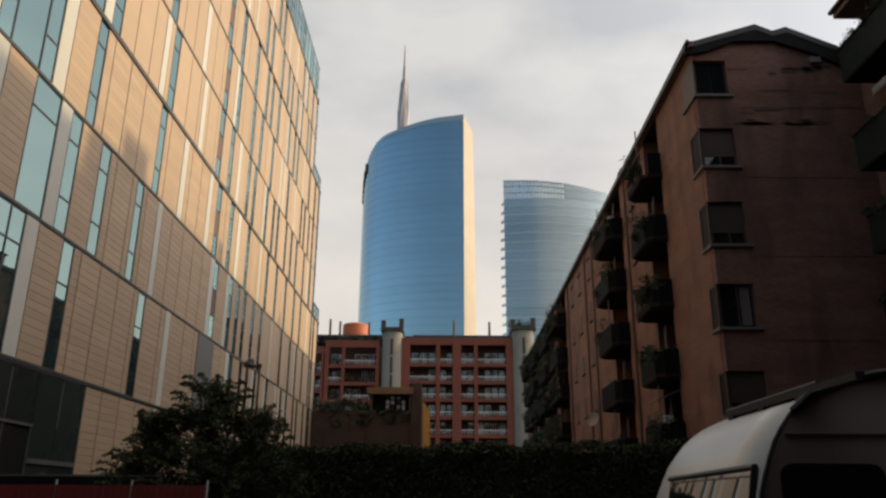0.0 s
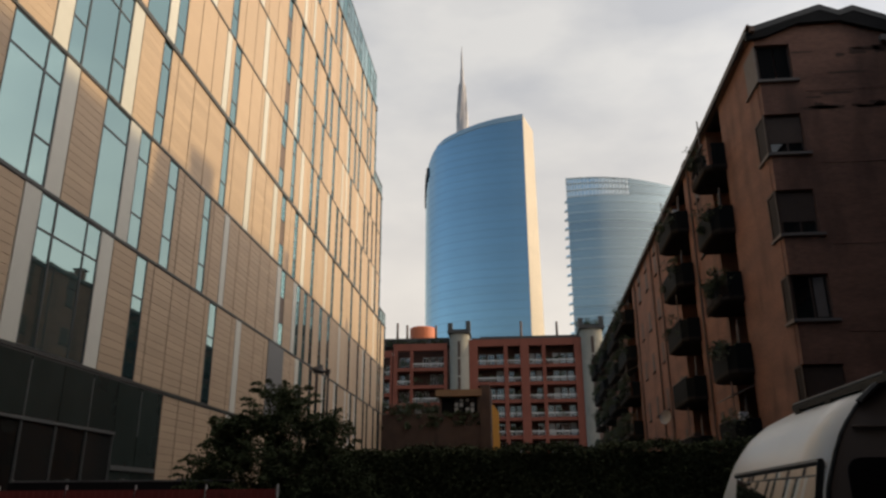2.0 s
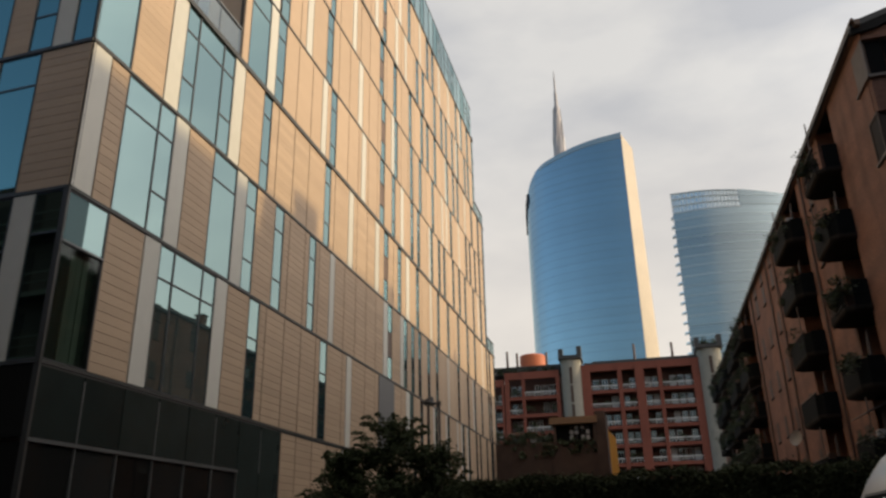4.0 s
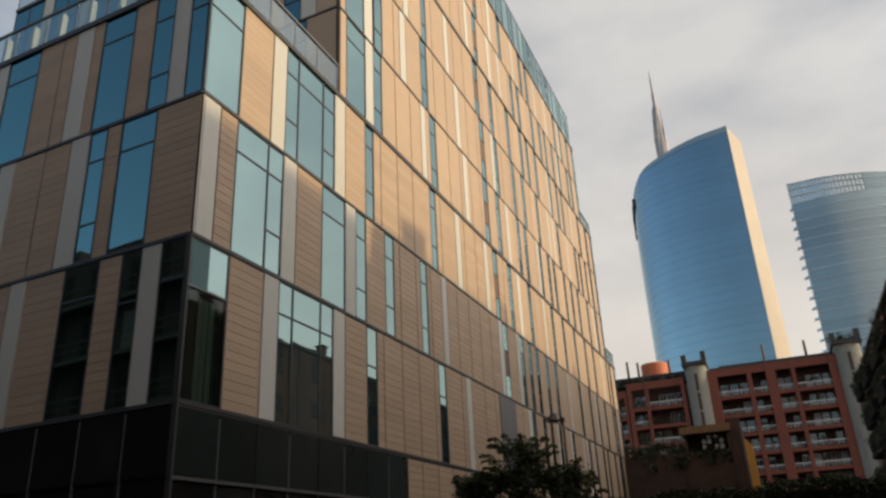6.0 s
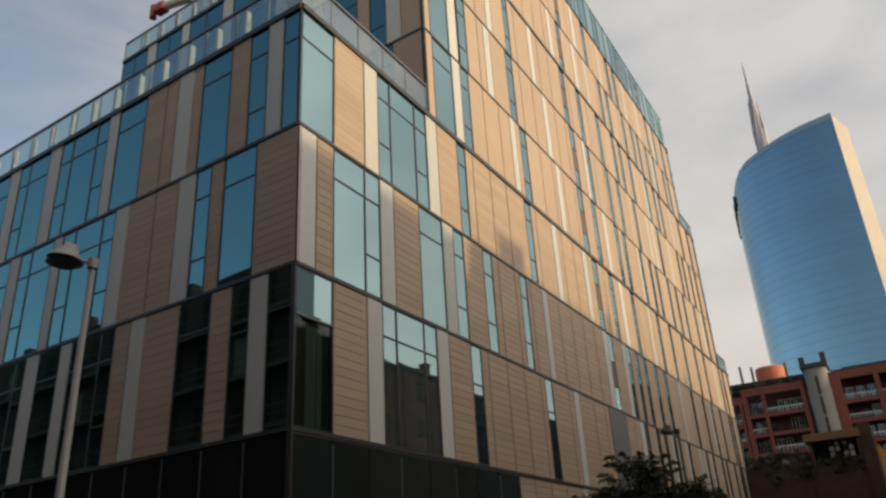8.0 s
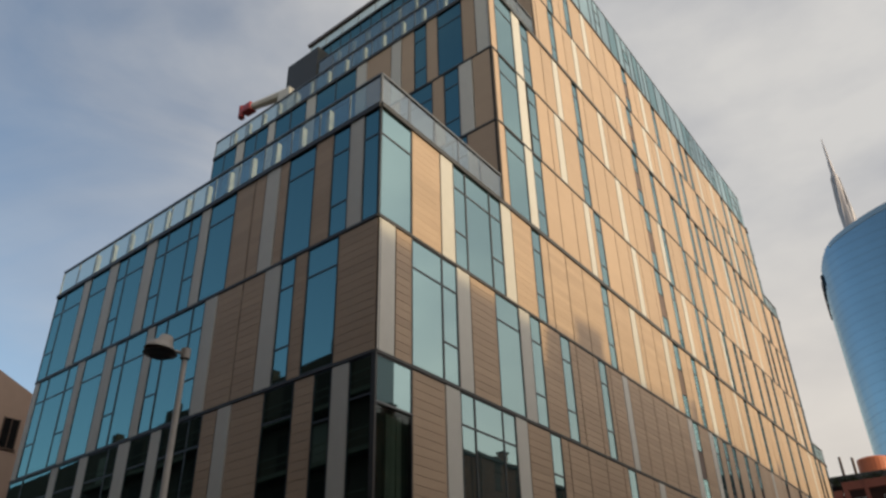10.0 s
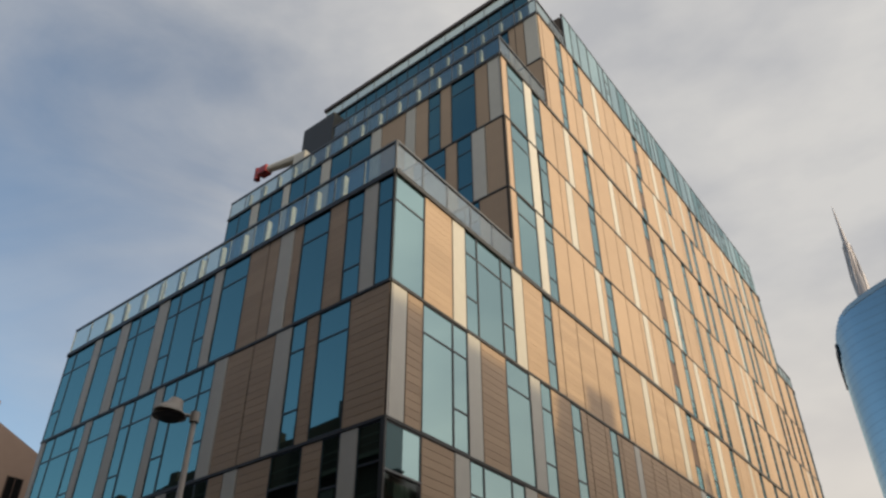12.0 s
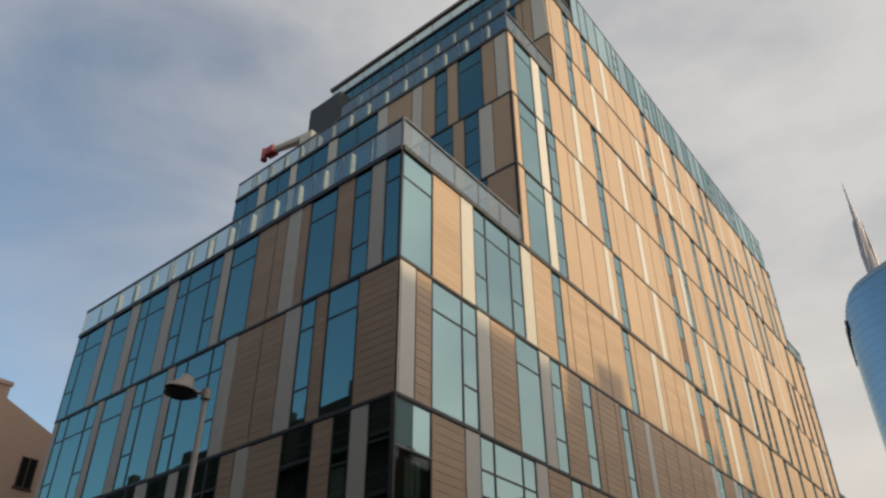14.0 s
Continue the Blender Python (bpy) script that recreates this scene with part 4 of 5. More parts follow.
def balcony(face, u0, u1, z, deep, seed, planted=0.5, parent=None, lush=1):
    """A balcony: slab, railing with bars, the door behind it and sometimes plants."""
    rnd = random.Random(seed)
    bal = new("balcony", None)
    bal.parent = parent
    s = bmesh.new()
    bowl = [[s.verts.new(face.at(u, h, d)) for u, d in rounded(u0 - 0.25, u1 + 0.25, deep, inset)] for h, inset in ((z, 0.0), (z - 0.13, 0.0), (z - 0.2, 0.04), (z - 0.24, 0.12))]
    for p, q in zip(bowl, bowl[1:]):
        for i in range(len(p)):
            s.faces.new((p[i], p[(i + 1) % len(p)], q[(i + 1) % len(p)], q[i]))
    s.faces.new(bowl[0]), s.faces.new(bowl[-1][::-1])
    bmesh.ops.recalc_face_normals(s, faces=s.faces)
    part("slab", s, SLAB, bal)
    r = bmesh.new()
    for d0, d1, a, c in ((deep - 0.07, deep - 0.02, u0 - 0.03, u1 + 0.03),):
        face.block(r, a, c, z + 0.98, z + 1.03, d0, d1)
        face.block(r, a, c, z + 0.08, z + 0.12, d0, d1)
        n = 16
        for k in range(n + 1):
            u = a + (c - a) * k / n
            face.block(r, u - 0.012, u + 0.012, z, z + 1.0, d0 + 0.015, d1 - 0.015)
    for a in (u0 - 0.2, u1 + 0.17):
        face.block(r, a, a + 0.03, z, z + 1.03, 0.0, deep - 0.36)
    if rnd.random() < 0.6:  # opaque screen behind the bars
        q = bmesh.new()
        skin = [[q.verts.new(face.at(u, h, d)) for u, d in rounded(u0 - 0.25, u1 + 0.25, deep, inset)] for h, inset in ((z + 0.005, 0.0), (z + 0.95, 0.0), (z + 0.95, 0.04), (z + 0.005, 0.04))]
        for p, w in zip(skin, skin[1:] + skin[:1]):
            for i in range(len(p)):
                q.faces.new((p[i], p[(i + 1) % len(p)], w[(i + 1) % len(p)], w[i]))
        bmesh.ops.recalc_face_normals(q, faces=q.faces)
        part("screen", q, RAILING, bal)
    if rnd.random() < 0.38:  # rolled sunblind
        q = bmesh.new()
        box_into(q, [face.at(u0, z + 2.4, -0.2), face.at(u1, z + 2.4, -0.2), face.at(u1, z + 1.9, deep), face.at(u0, z + 1.9, deep), face.at(u0, z + 2.45, -0.2), face.at(u1, z + 2.45, -0.2), face.at(u1, z + 1.95, deep), face.at(u0, z + 1.95, deep)])
        part("sunblind", q, SILL, bal, "pale sloping sunblind")
    tagged(part("railing", r, RAILING, bal), kind="stuff")
    g = bmesh.new()
    face.block(g, u0 + 0.1, u1 - 0.1, z + 0.05, z + 2.3, -1.28, -1.22)
    part("door_pane", g, DARK_GLASS, bal)
    f = bmesh.new()
    for u in (u0 + 0.06, (u0 + u1) / 2, u1 - 0.12):
        face.block(f, u, u + 0.06, z + 0.02, z + 2.35, -1.24, -1.17)
    part("door_frame", f, SILL if rnd.random() < 0.4 else SHUTTER, bal)
    if rnd.random() < planted:
        spots = []
        for k in range(rnd.randint(4, 10) * lush):
            c = face.at(rnd.uniform(u0 - 0.2, u1), z + rnd.uniform(0.4, 1.35 + 0.3 * (lush > 1)), deep + rnd.uniform(-0.3, 0.12))
            spots += clump_spots(rnd, c, rnd.uniform(0.2, 0.5), 90)
        p = new("foliage", leaf_mesh("foliage", spots, 0.075, POT_PLANT, rnd))
        p.parent = bal
    if rnd.random() < 0.6:  # a pale upright drape at the side of the door
        c = bmesh.new()
        u = u0 + rnd.uniform(0.1, 0.9)
        for k in range(3):
            face.block(c, u + k * 0.06, u + k * 0.06 + 0.05, z + rnd.uniform(0.5, 0.9), z + 1.9 + 0.2 * (k % 2), 0.3 - 0.03 * (k % 2), 0.36 - 0.03 * (k % 2))
        part("drape", c, SILL, bal, "pale hanging drape")
    for k in range(rnd.randint(0, 2) + lush // 2):  # boxes and pots standing on the slab
        c = bmesh.new()
        u, h = rnd.uniform(u0, u1 - 0.4), rnd.uniform(0.3, 0.8)
        face.block(c, u, u + rnd.uniform(0.25, 0.5), z, z + 0.9 + h * 0.5, deep - 0.6, deep - 0.25)
        bmesh.ops.bevel(c, geom=c.edges[:], offset=0.03, segments=1, affect="EDGES", profile=0.5)
        part("storage_box", c, rnd.choice((CURTAIN, SHUTTER, PIPE, DISH)), bal)
    if rnd.random() < 0.45:
        c = bmesh.new()
        u = rnd.uniform(u0, u1 - 0.7)
        face.block(c, u, u + 0.6, z + 0.25, z + 1.0, deep - 0.16, deep - 0.12)
        part("cloth", c, CURTAIN, bal, "pale cloth hung over the rail")
    if rnd.random() < 0.55:  # an upright pole from slab to slab
        c = bmesh.new()
        u = u0 + (u1 - u0) * rnd.uniform(0.05, 0.9)
        tube(c, [face.at(u, z, deep - 0.1), face.at(u + rnd.uniform(-0.05, 0.05), z + 2.5, deep - 0.1)], [0.03, 0.03], 6)
        part("pole", c, SILL, bal, "pale upright pole")
    if rnd.random() < 0.5:  # pale handrail
        c = bmesh.new()
        face.block(c, u0 - 0.05, u1 + 0.05, z + 1.03, z + 1.07, deep - 0.08, deep - 0.01)
        part("handrail", c, SILL, bal, "pale handrail")
    return bal


STOREYS = [15.55, 12.6, 9.65, 6.65, 3.7]
for i, (a, c) in enumerate(BAYS):
    for j, z in enumerate(STOREYS):
        balcony(WEST, a, c, z, 0.95 if i < 2 else 0.85 + 0.12 * ((i + j) % 3), i * 10 + j, 0.8 if i < 2 else 1.0, brick, 1 if i < 2 else 3)
for u, wide in ((9.3, 0.4), (10.8, 0.35), (19.2, 0.4), (24.0, 0.35), (28.0, 0.45), (31.5, 0.45), (51.2, 0.5)):
    for z in STOREYS + ([17.0] if wide < 0.5 else []):
        w = new("window", None)
        w.parent = brick
        f = bmesh.new()
        WEST.block(f, u - wide, u + wide, z + 0.6, z + 1.9, -0.05, 0.015)
        fr = new("shutter", mesh_of("shutter", f, SHUTTER))
        fr.parent = w
        f = bmesh.new()
        WEST.block(f, u - wide - 0.08, u + wide + 0.08, z + 0.53, z + 0.6, -0.05, 0.08)
        fr = new("sill", mesh_of("sill", f, SLAB))
        fr.parent = w


def dish(u, z, name="satellite_dish"):
    d = thing(name, "pale round satellite dish on a brick wall", "satellite dish", WEST.at(u, z, 0.0), group="satellite dishes")
    b = bmesh.new()
    tube(b, [(0, 0, 0), (-0.35, -0.05, 0.0)], [0.03, 0.03], 6)
    part("bracket", b, PIPE, d)
    b = bmesh.new()
    rings = []
    for r, h in ((0.02, 0.0), (0.2, 0.03), (0.36, 0.09), (0.45, 0.15)):
        rings.append([b.verts.new(Vector((-0.4, -0.08, 0.0)) + Vector((-0.75, -0.62, 0.2)).normalized().to_track_quat("Z", "Y") @ Vector((r * math.cos(k * math.tau / 18), r * math.sin(k * math.tau / 18), h))) for k in range(18)])
    for p, q in zip(rings, rings[1:]):
        for k in range(18):
            b.faces.new((p[k], p[(k + 1) % 18], q[(k + 1) % 18], q[k]))
    b.faces.new(rings[0][::-1])
    smooth(part("reflector", b, DISH, d, fix=False))


dish(22.9, 6.6)
dish(20.6, 3.1)

# ---- projecting wing on the same side, with deep planted balconies ----
wing = thing("apartment_wing", "dark brick wing with deep planted balconies", "building", (20, 16, 0))
# the southern end is unseen, lengthened to block eastern glow
b = bmesh.new()
block(b, 16.0, 26, -15, 25.9, 0, 18.7)
part("wall", b, BRICK, wing)
b = bmesh.new()
block(b, 14.4, 26.5, -15, 24.2, 18.72, 19.05)
part("roof", b, EAVE, wing, "brown boarded eave")
# hidden block, added to raise the shadow line on the office
b = bmesh.new()
block(b, 16.2, 26.5, -15, 25.4, 19.05, 20.0)
part("roof_storey", b, ROOF, wing)
# unseen block, added to keep south-east glow off the office's south side
b = bmesh.new()
block(b, 16.3, 30, -15, -4, 18.7, 23)
part("glow_blocker", b, BRICK, wing)
b = bmesh.new()
tube(b, [(14.33, -15, 18.98), (14.33, 24.25, 18.98)], [0.09, 0.09], 8)
part("gutter", b, PIPE, wing)
WING = Face(16.0, 0, (0, 1), (-1, 0))
for k, z in enumerate((16.35, 12.85, 9.8, 6.8, 3.8)):
    bal = new("balcony", None)
    bal.parent = wing
    s = bmesh.new()
    WING.block(s, 8.0, 24.4, z - 0.22, z, -0.1, 1.5)
    part("slab", s, SLAB, bal)
    s = bmesh.new()
    WING.block(s, 8.0, 24.45, z - 0.18, z + 1.12, 1.42, 1.52)
    part("parapet", s, GREEN_PANEL, bal, "dull dark green parapet panel")
    s = bmesh.new()
    WING.block(s, 24.35, 24.45, z - 0.18, z + 1.12, -0.1, 1.41)
    part("parapet", s, GREEN_PANEL, bal)
    s = bmesh.new()
    WING.block(s, 8.0, 24.5, z + 1.12, z + 1.18, 1.38, 1.56)
    part("coping", s, SLAB, bal)
    rnd = random.Random(60 + k)
    spots = []
    for j in range(46):
        c = WING.at(rnd.uniform(15, 24.5), z + rnd.uniform(1.05, 1.42), 1.45 + rnd.uniform(-0.25, 0.2))
        spots += clump_spots(rnd, c, rnd.uniform(0.12, 0.3), 60)
    p = new("foliage", leaf_mesh("foliage", spots, 0.05, POT_PLANT, rnd))
    p.parent = bal
    if k < 2:  # scalloped edge of the awning below
        s = bmesh.new()
        for j in range(48):
            u = 16 + j * 0.15
            box_into(s, [WING.at(q, zz, d) for zz, cut in ((z - 1.42, 0.03), (z - 1.15, 0.0)) for q, d in ((u + cut, 1.3), (u + 0.148 - cut, 1.3), (u + 0.148 - cut, 1.32), (u + cut, 1.32))])
        part("awning_valance", s, DISH, bal, "pale scalloped awning edge")

# ---- block behind the camera, which the south windows mirror ----
# brick darkened so that the block's shade is in its colour
BACK_SHADED = material("shaded_back_brick", (0.042, 0.023, 0.017), 0.9, vary=0.2, grain=3, bump=0.3, stain=0.5)
STREAKED = material("streaked_balcony_concrete", (0.085, 0.07, 0.058), 0.9, vary=0.25, grain=2, stain=0.5)
back = thing("apartment_block", "plain brick block across the street, its colour darkened for shade", "building", (-15, -18, 0))
b = bmesh.new()
block(b, -150, 30, -27, -15, 0, 28.0)
part("wall", b, BACK_SHADED, back)
# unseen wing, added to cut sky light on the office's lower south floors
b = bmesh.new()
block(b, -110, -4, -13, -1.0, 0, 19.6)
part("unseen_front_wing", b, BACK_SHADED, back)
for row in range(5):
    z = 3.4 + row * 3.2
    b = bmesh.new()
    block(b, -60, -11.6, -1.02, -0.3, z - 0.25, z)
    part("balcony_slab", b, STREAKED, back)
    for k in range(17):
        x = -59 + k * 2.85
        b = bmesh.new()
        block(b, x, x + 1.25, -1.03, -0.97, z + 0.15, z + 2.35)
        part("window_pane", b, SILL if (k * 7 + row * 3) % 6 == 0 else SIDE_DARK, back)
    b = bmesh.new()
    block(b, -60, -11.6, -0.36, -0.32, z + 0.9, z + 0.97)
    block(b, -60, -11.6, -0.36, -0.32, z + 0.45, z + 0.49)
    part("balcony_rail", b, STREAKED, back)
for x, w in ((-52, 0.9), (-45, 0.7), (-38, 0.9), (-32.6, 0.7), (-31.4, 0.6), (-25.3, 0.8), (-17.5, 0.7)):
    b = bmesh.new()
    block(b, x, x + w, -2.4, -1.7, 19.6, 20.9)
    part("chimney", b, BACK_SHADED, back)
for x, w in ((-92, 1.4), (-76, 1.2), (-62, 1.6), (-50, 1.2), (-47.5, 1.0), (-37, 1.5), (-20, 1.2), (-9, 1.1), (3, 1.2)):
    b = bmesh.new()
    block(b, x, x + w, -16.5, -15.5, 28.0, 30.6)
    part("chimney", b, BACK_SHADED, back)

# ---- glass tower with a spire ----
TOWER_GLASS = coated_glass("blue_tower_glass", (0.03, 0.085, 0.14), (0.6, 0.78, 0.86), 0.48, 0.08, 0.55, 0.11)
TOWER_LINE = coated_glass("blue_tower_band", (0.05, 0.11, 0.165), (0.6, 0.78, 0.86), 0.42, 0.16, 0.55, 0.11)
# the low sun's warmth on this side is put into its colour
TOWER_SIDE = material("sun_gold_tower_side", (0.54, 0.43, 0.3), 0.5, 0.0, vary=0.14, grain=0.4, stretch=(1, 1, 3))
SPIRE = material("silver_spire", (0.42, 0.38, 0.37), 0.45, 0.3, vary=0.1, grain=0.3)
TOWER2_GLASS = coated_glass("pale_tower_glass", (0.17, 0.22, 0.24), (0.66, 0.76, 0.80), 0.36, 0.25, 0.2, 0.06)
TOWER2_LINE = coated_glass("grey_tower_band", (0.27, 0.32, 0.34), (0.68, 0.77, 0.81), 0.3, 0.3, 0.2, 0.06)
CROWN_PANE = clear_glass("hazy_crown_glass", (0.62, 0.7, 0.72), 0.55)
LATTICE = material("pale_crown_lattice", (0.66, 0.68, 0.68), 0.5, 0.0, vary=0.1)
SIGN = material("dark_sign_letters", (0.01, 0.012, 0.02), 0.5)


def arc(points, n):
    """A smooth line through points, in n steps."""
    out = []
    for i in range(n + 1):
        s = i / n * (len(points) - 1)
        k = min(int(s), len(points) - 2)
        t = s - k
        p0, p1, p2, p3 = (Vector(points[max(0, min(len(points) - 1, k + d))]) for d in (-1, 0, 1, 2))
        out.append(0.5 * (2 * p1 + (p2 - p0) * t + (2 * p0 - 5 * p1 + 4 * p2 - p3) * t * t + (3 * p1 - p0 - 3 * p2 + p3) * t ** 3))
    return out


tower = thing("glass_tower", "tall curved blue glass tower with a silver spire", "skyscraper", (-15, 365, 0))
FRONT = arc([(9.1, 346.4), (-6, 347.5), (-20, 351), (-33.5, 358), (-41.8, 371), (-44.9, 390)], 40)


def tower_top(s):
    """Roof height along the front: highest at the sharp corner."""
    return 188.9 - 7.5 * s - 9 * s ** 2 - 17 * max(0, s - 0.55) ** 2 / 0.2


FLOOR = 4.0
bands = 47
for k in range(bands):
    z0 = k * FLOOR
    glass, line = bmesh.new(), bmesh.new()
    any_g = False
    for i in range(40):
        s = i / 40
        top = tower_top(s + 0.0125)
        if z0 >= top:
            continue
        a, c = FRONT[i], FRONT[i + 1]
        lean = 1.6 * math.sin(math.pi * min(1, z0 / 190))
        way = (c - a).normalized()
        out_ = Vector((way.y, -way.x)) * (-1)
        if out_.y > 0.2 and i < 30:
            out_ = -out_
        z1 = min(z0 + FLOOR - 0.5, top)
        off = out_ * (lean * 0.2)
        box_into(glass, [(*(p + off), z) for z in (z0, z1) for p in (a, c, c - out_ * 0.5, a - out_ * 0.5)])
        if z1 < top - 0.3:
            box_into(line, [(*(p + off), z) for z in (z0 + FLOOR - 0.5, z0 + FLOOR) for p in (a + out_ * 0.03, c + out_ * 0.03, c - out_ * 0.5, a - out_ * 0.5)])
        any_g = True
    if any_g:
        bmesh.ops.remove_doubles(glass, verts=glass.verts, dist=0.3)
        bmesh.ops.remove_doubles(line, verts=line.verts, dist=0.3)
        part("window_band", glass, TOWER_GLASS, tower)
        part("floor_band", line, TOWER_LINE, tower)
    else:
        glass.free(), line.free()
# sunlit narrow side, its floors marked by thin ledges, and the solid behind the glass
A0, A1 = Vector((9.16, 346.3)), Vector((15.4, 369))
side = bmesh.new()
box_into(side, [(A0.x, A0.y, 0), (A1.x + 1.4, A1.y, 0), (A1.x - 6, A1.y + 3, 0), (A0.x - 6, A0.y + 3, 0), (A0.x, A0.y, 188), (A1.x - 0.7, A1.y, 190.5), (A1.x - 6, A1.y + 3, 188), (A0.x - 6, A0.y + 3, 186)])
part("side_wall", side, TOWER_SIDE, tower, "narrow side wall with low sunlight put into its pale gold colour")
inner = bmesh.new()
lo, hi = [], []
ring = [(p.x + 0.0, p.y + 1.5) for p in FRONT]
for i, (x, y) in enumerate(ring):
    lo.append(inner.verts.new((x, y, 0)))
    hi.append(inner.verts.new((x, y, tower_top(i / 40) - 1)))
for x, y, z in ((-20, 400, 165), (8, 380, 186)):
    lo.append(inner.verts.new((x, y, 0)))
    hi.append(inner.verts.new((x, y, z)))
m = len(lo)
for i in range(m):
    inner.faces.new((lo[i], lo[(i + 1) % m], hi[(i + 1) % m], hi[i]))
inner.faces.new(hi)
part("inner_wall", inner, TOWER_LINE, tower)
b = bmesh.new()
SX, SY = -22.3, 362
tube(b, [(SX, SY, 168), (SX, SY, 190), (SX, SY, 199), (SX, SY, 199.4), (SX, SY, 211), (SX, SY, 211.4), (SX, SY, 217), (SX, SY, 219), (SX, SY, 226), (SX, SY, 226.3), (SX, SY, 234), (SX, SY, 240.5)], [3.5, 3.1, 2.7, 2.25, 2.05, 1.75, 1.6, 1.05, 0.85, 0.62, 0.45, 0.12], 16)
part("spire", b, SPIRE, tower, "tapered silver spire")
for k in range(5):  # fins that wind up its lower half
    a = k * 1.3
    f = bmesh.new()
    tube(f, [(SX + 3.3 * math.cos(a), SY + 3.3 * math.sin(a), 176), (SX + 2.9 * math.cos(a + 0.5), SY + 2.9 * math.sin(a + 0.5), 198), (SX + 1.9 * math.cos(a + 1.0), SY + 1.9 * math.sin(a + 1.0), 216)], [0.5, 0.42, 0.2], 6)
    part("spire_fin", f, SPIRE, tower)
rim = bmesh.new()  # pale glass screen above the roof edge
for i in range(24):
    a, c = FRONT[i], FRONT[i + 1]
    ta, tc = tower_top(i / 40), tower_top((i + 1) / 40)
    box_into(rim, [(a.x, a.y - 0.25, ta - 3.2 + i * 0.05), (c.x, c.y - 0.25, tc - 3.2 + i * 0.05), (c.x, c.y + 0.3, tc - 3.2), (a.x, a.y + 0.3, ta - 3.2), (a.x, a.y - 0.25, ta), (c.x, c.y - 0.25, tc), (c.x, c.y + 0.3, tc), (a.x, a.y + 0.3, ta)])
bmesh.ops.remove_doubles(rim, verts=rim.verts, dist=0.05)
part("roof_screen", rim, TOWER2_GLASS, tower, "pale glass screen along the roof edge")
for i in range(31, 38):  # the unlit sign on the rounded end
    a, c = FRONT[i], FRONT[i + 1]
    s = bmesh.new()
    t0 = tower_top(i / 40) - 7.2
    way = (c - a).normalized()
    o = Vector((-1, -0.6)).normalized() * 0.9
    box_into(s, [(*(p + q), z) for z in (t0, t0 + (5.4 if i % 2 else 4.4)) for p, q in ((a + way * 0.2, o), (c - way * 0.25, o), (c - way * 0.25, o * 0.3), (a + way * 0.2, o * 0.3))])
    part("sign_bar", s, SIGN, tower, "dark plain sign shape")

# ---- second tower, lower and greyer ----
tower2 = thing("glass_tower", "lower pale grey glass tower with an open crown", "skyscraper", (45, 320, 0))
FRONT2 = arc([(24.7, 298.5), (38, 296.6), (52, 298.2), (66, 302.5), (80, 309.5)], 40)


def tower2_top(i):
    """Roof height: the open crown takes the first part, then a roofline that falls away."""
    return 122.6 if i < 19 else 130.2 - 6.0 * (i / 40 - 0.48)


for k in range(33):
    z0 = k * FLOOR
    glass, line = bmesh.new(), bmesh.new()
    for i in range(40):
        a, c = FRONT2[i], FRONT2[i + 1]
        top = tower2_top(i)
        if z0 + 0.1 >= top:
            continue
        way = (c - a).normalized()
        out_ = Vector((way.y, -way.x))
        z1 = min(z0 + FLOOR - 0.7, top)
        box_into(glass, [(*p, z) for z in (z0, z1) for p in (a, c, c - out_ * 0.5, a - out_ * 0.5)])
        if z1 < top - 0.4:
            box_into(line, [(*p, z) for z in (z0 + FLOOR - 0.7, z0 + FLOOR) for p in (a + out_ * 0.08, c + out_ * 0.08, c - out_ * 0.5, a - out_ * 0.5)])
    bmesh.ops.remove_doubles(glass, verts=glass.verts, dist=0.3)
    bmesh.ops.remove_doubles(line, verts=line.verts, dist=0.3)
    part("window_band", glass, TOWER2_GLASS, tower2)
    part("floor_band", line, TOWER2_LINE, tower2)
    if 3 < k < 31:  # small balconies along the sharp edge, deepest half way up
        s = bmesh.new()
        reach = 1.3 * math.sin(math.pi * min(1, max(0.05, (131 - z0) / 75))) if z0 > 93 else 1.3 - (93 - z0) * 0.004
        box_into(s, [(x, y, z) for z in (z0 + 1.4, z0 + 1.95) for x, y in ((24.6 - max(0.4, reach), 300.5), (24.7, 298.7), (24.9, 301.5), (24.6 - max(0.4, reach), 303))])
        part("balcony", s, CROWN_PANE, tower2)
for i in range(19):  # open crown: slender posts, rails and glass
    a, c = FRONT2[i], FRONT2[i + 1]
    ta, tc = 131.8 - i * 0.085, 131.8 - (i + 1) * 0.085
    s = bmesh.new()
    for f in (0.02, 0.35, 0.68, 0.96):
        za, zc = 122.6 + (ta - 122.6) * f, 122.6 + (tc - 122.6) * f
        box_into(s, [(a.x, a.y, za), (c.x, c.y, zc), (c.x, c.y + 0.4, zc), (a.x, a.y + 0.4, za), (a.x, a.y, za + 0.3), (c.x, c.y, zc + 0.3), (c.x, c.y + 0.4, zc + 0.3), (a.x, a.y + 0.4, za + 0.3)])
    block(s, a.x, a.x + 0.28, a.y, a.y + 0.4, 122.6, ta)
    part("crown_frame", s, LATTICE, tower2)
    g = bmesh.new()
    box_into(g, [(a.x, a.y + 0.5, 122.6), (c.x, c.y + 0.5, 122.6), (c.x, c.y + 0.6, 122.6), (a.x, a.y + 0.6, 122.6), (a.x, a.y + 0.5, ta), (c.x, c.y + 0.5, tc), (c.x, c.y + 0.6, tc), (a.x, a.y + 0.6, ta)])
    part("crown_pane", g, CROWN_PANE, tower2)
b = bmesh.new()
prism(b, [(25.0, 299.2), (38, 297.6), (52, 299.4), (66, 303.7), (79.5, 311), (62, 345), (28, 335)], 0, 122)
part("inner_wall", b, TOWER2_LINE, tower2)
b = bmesh.new()
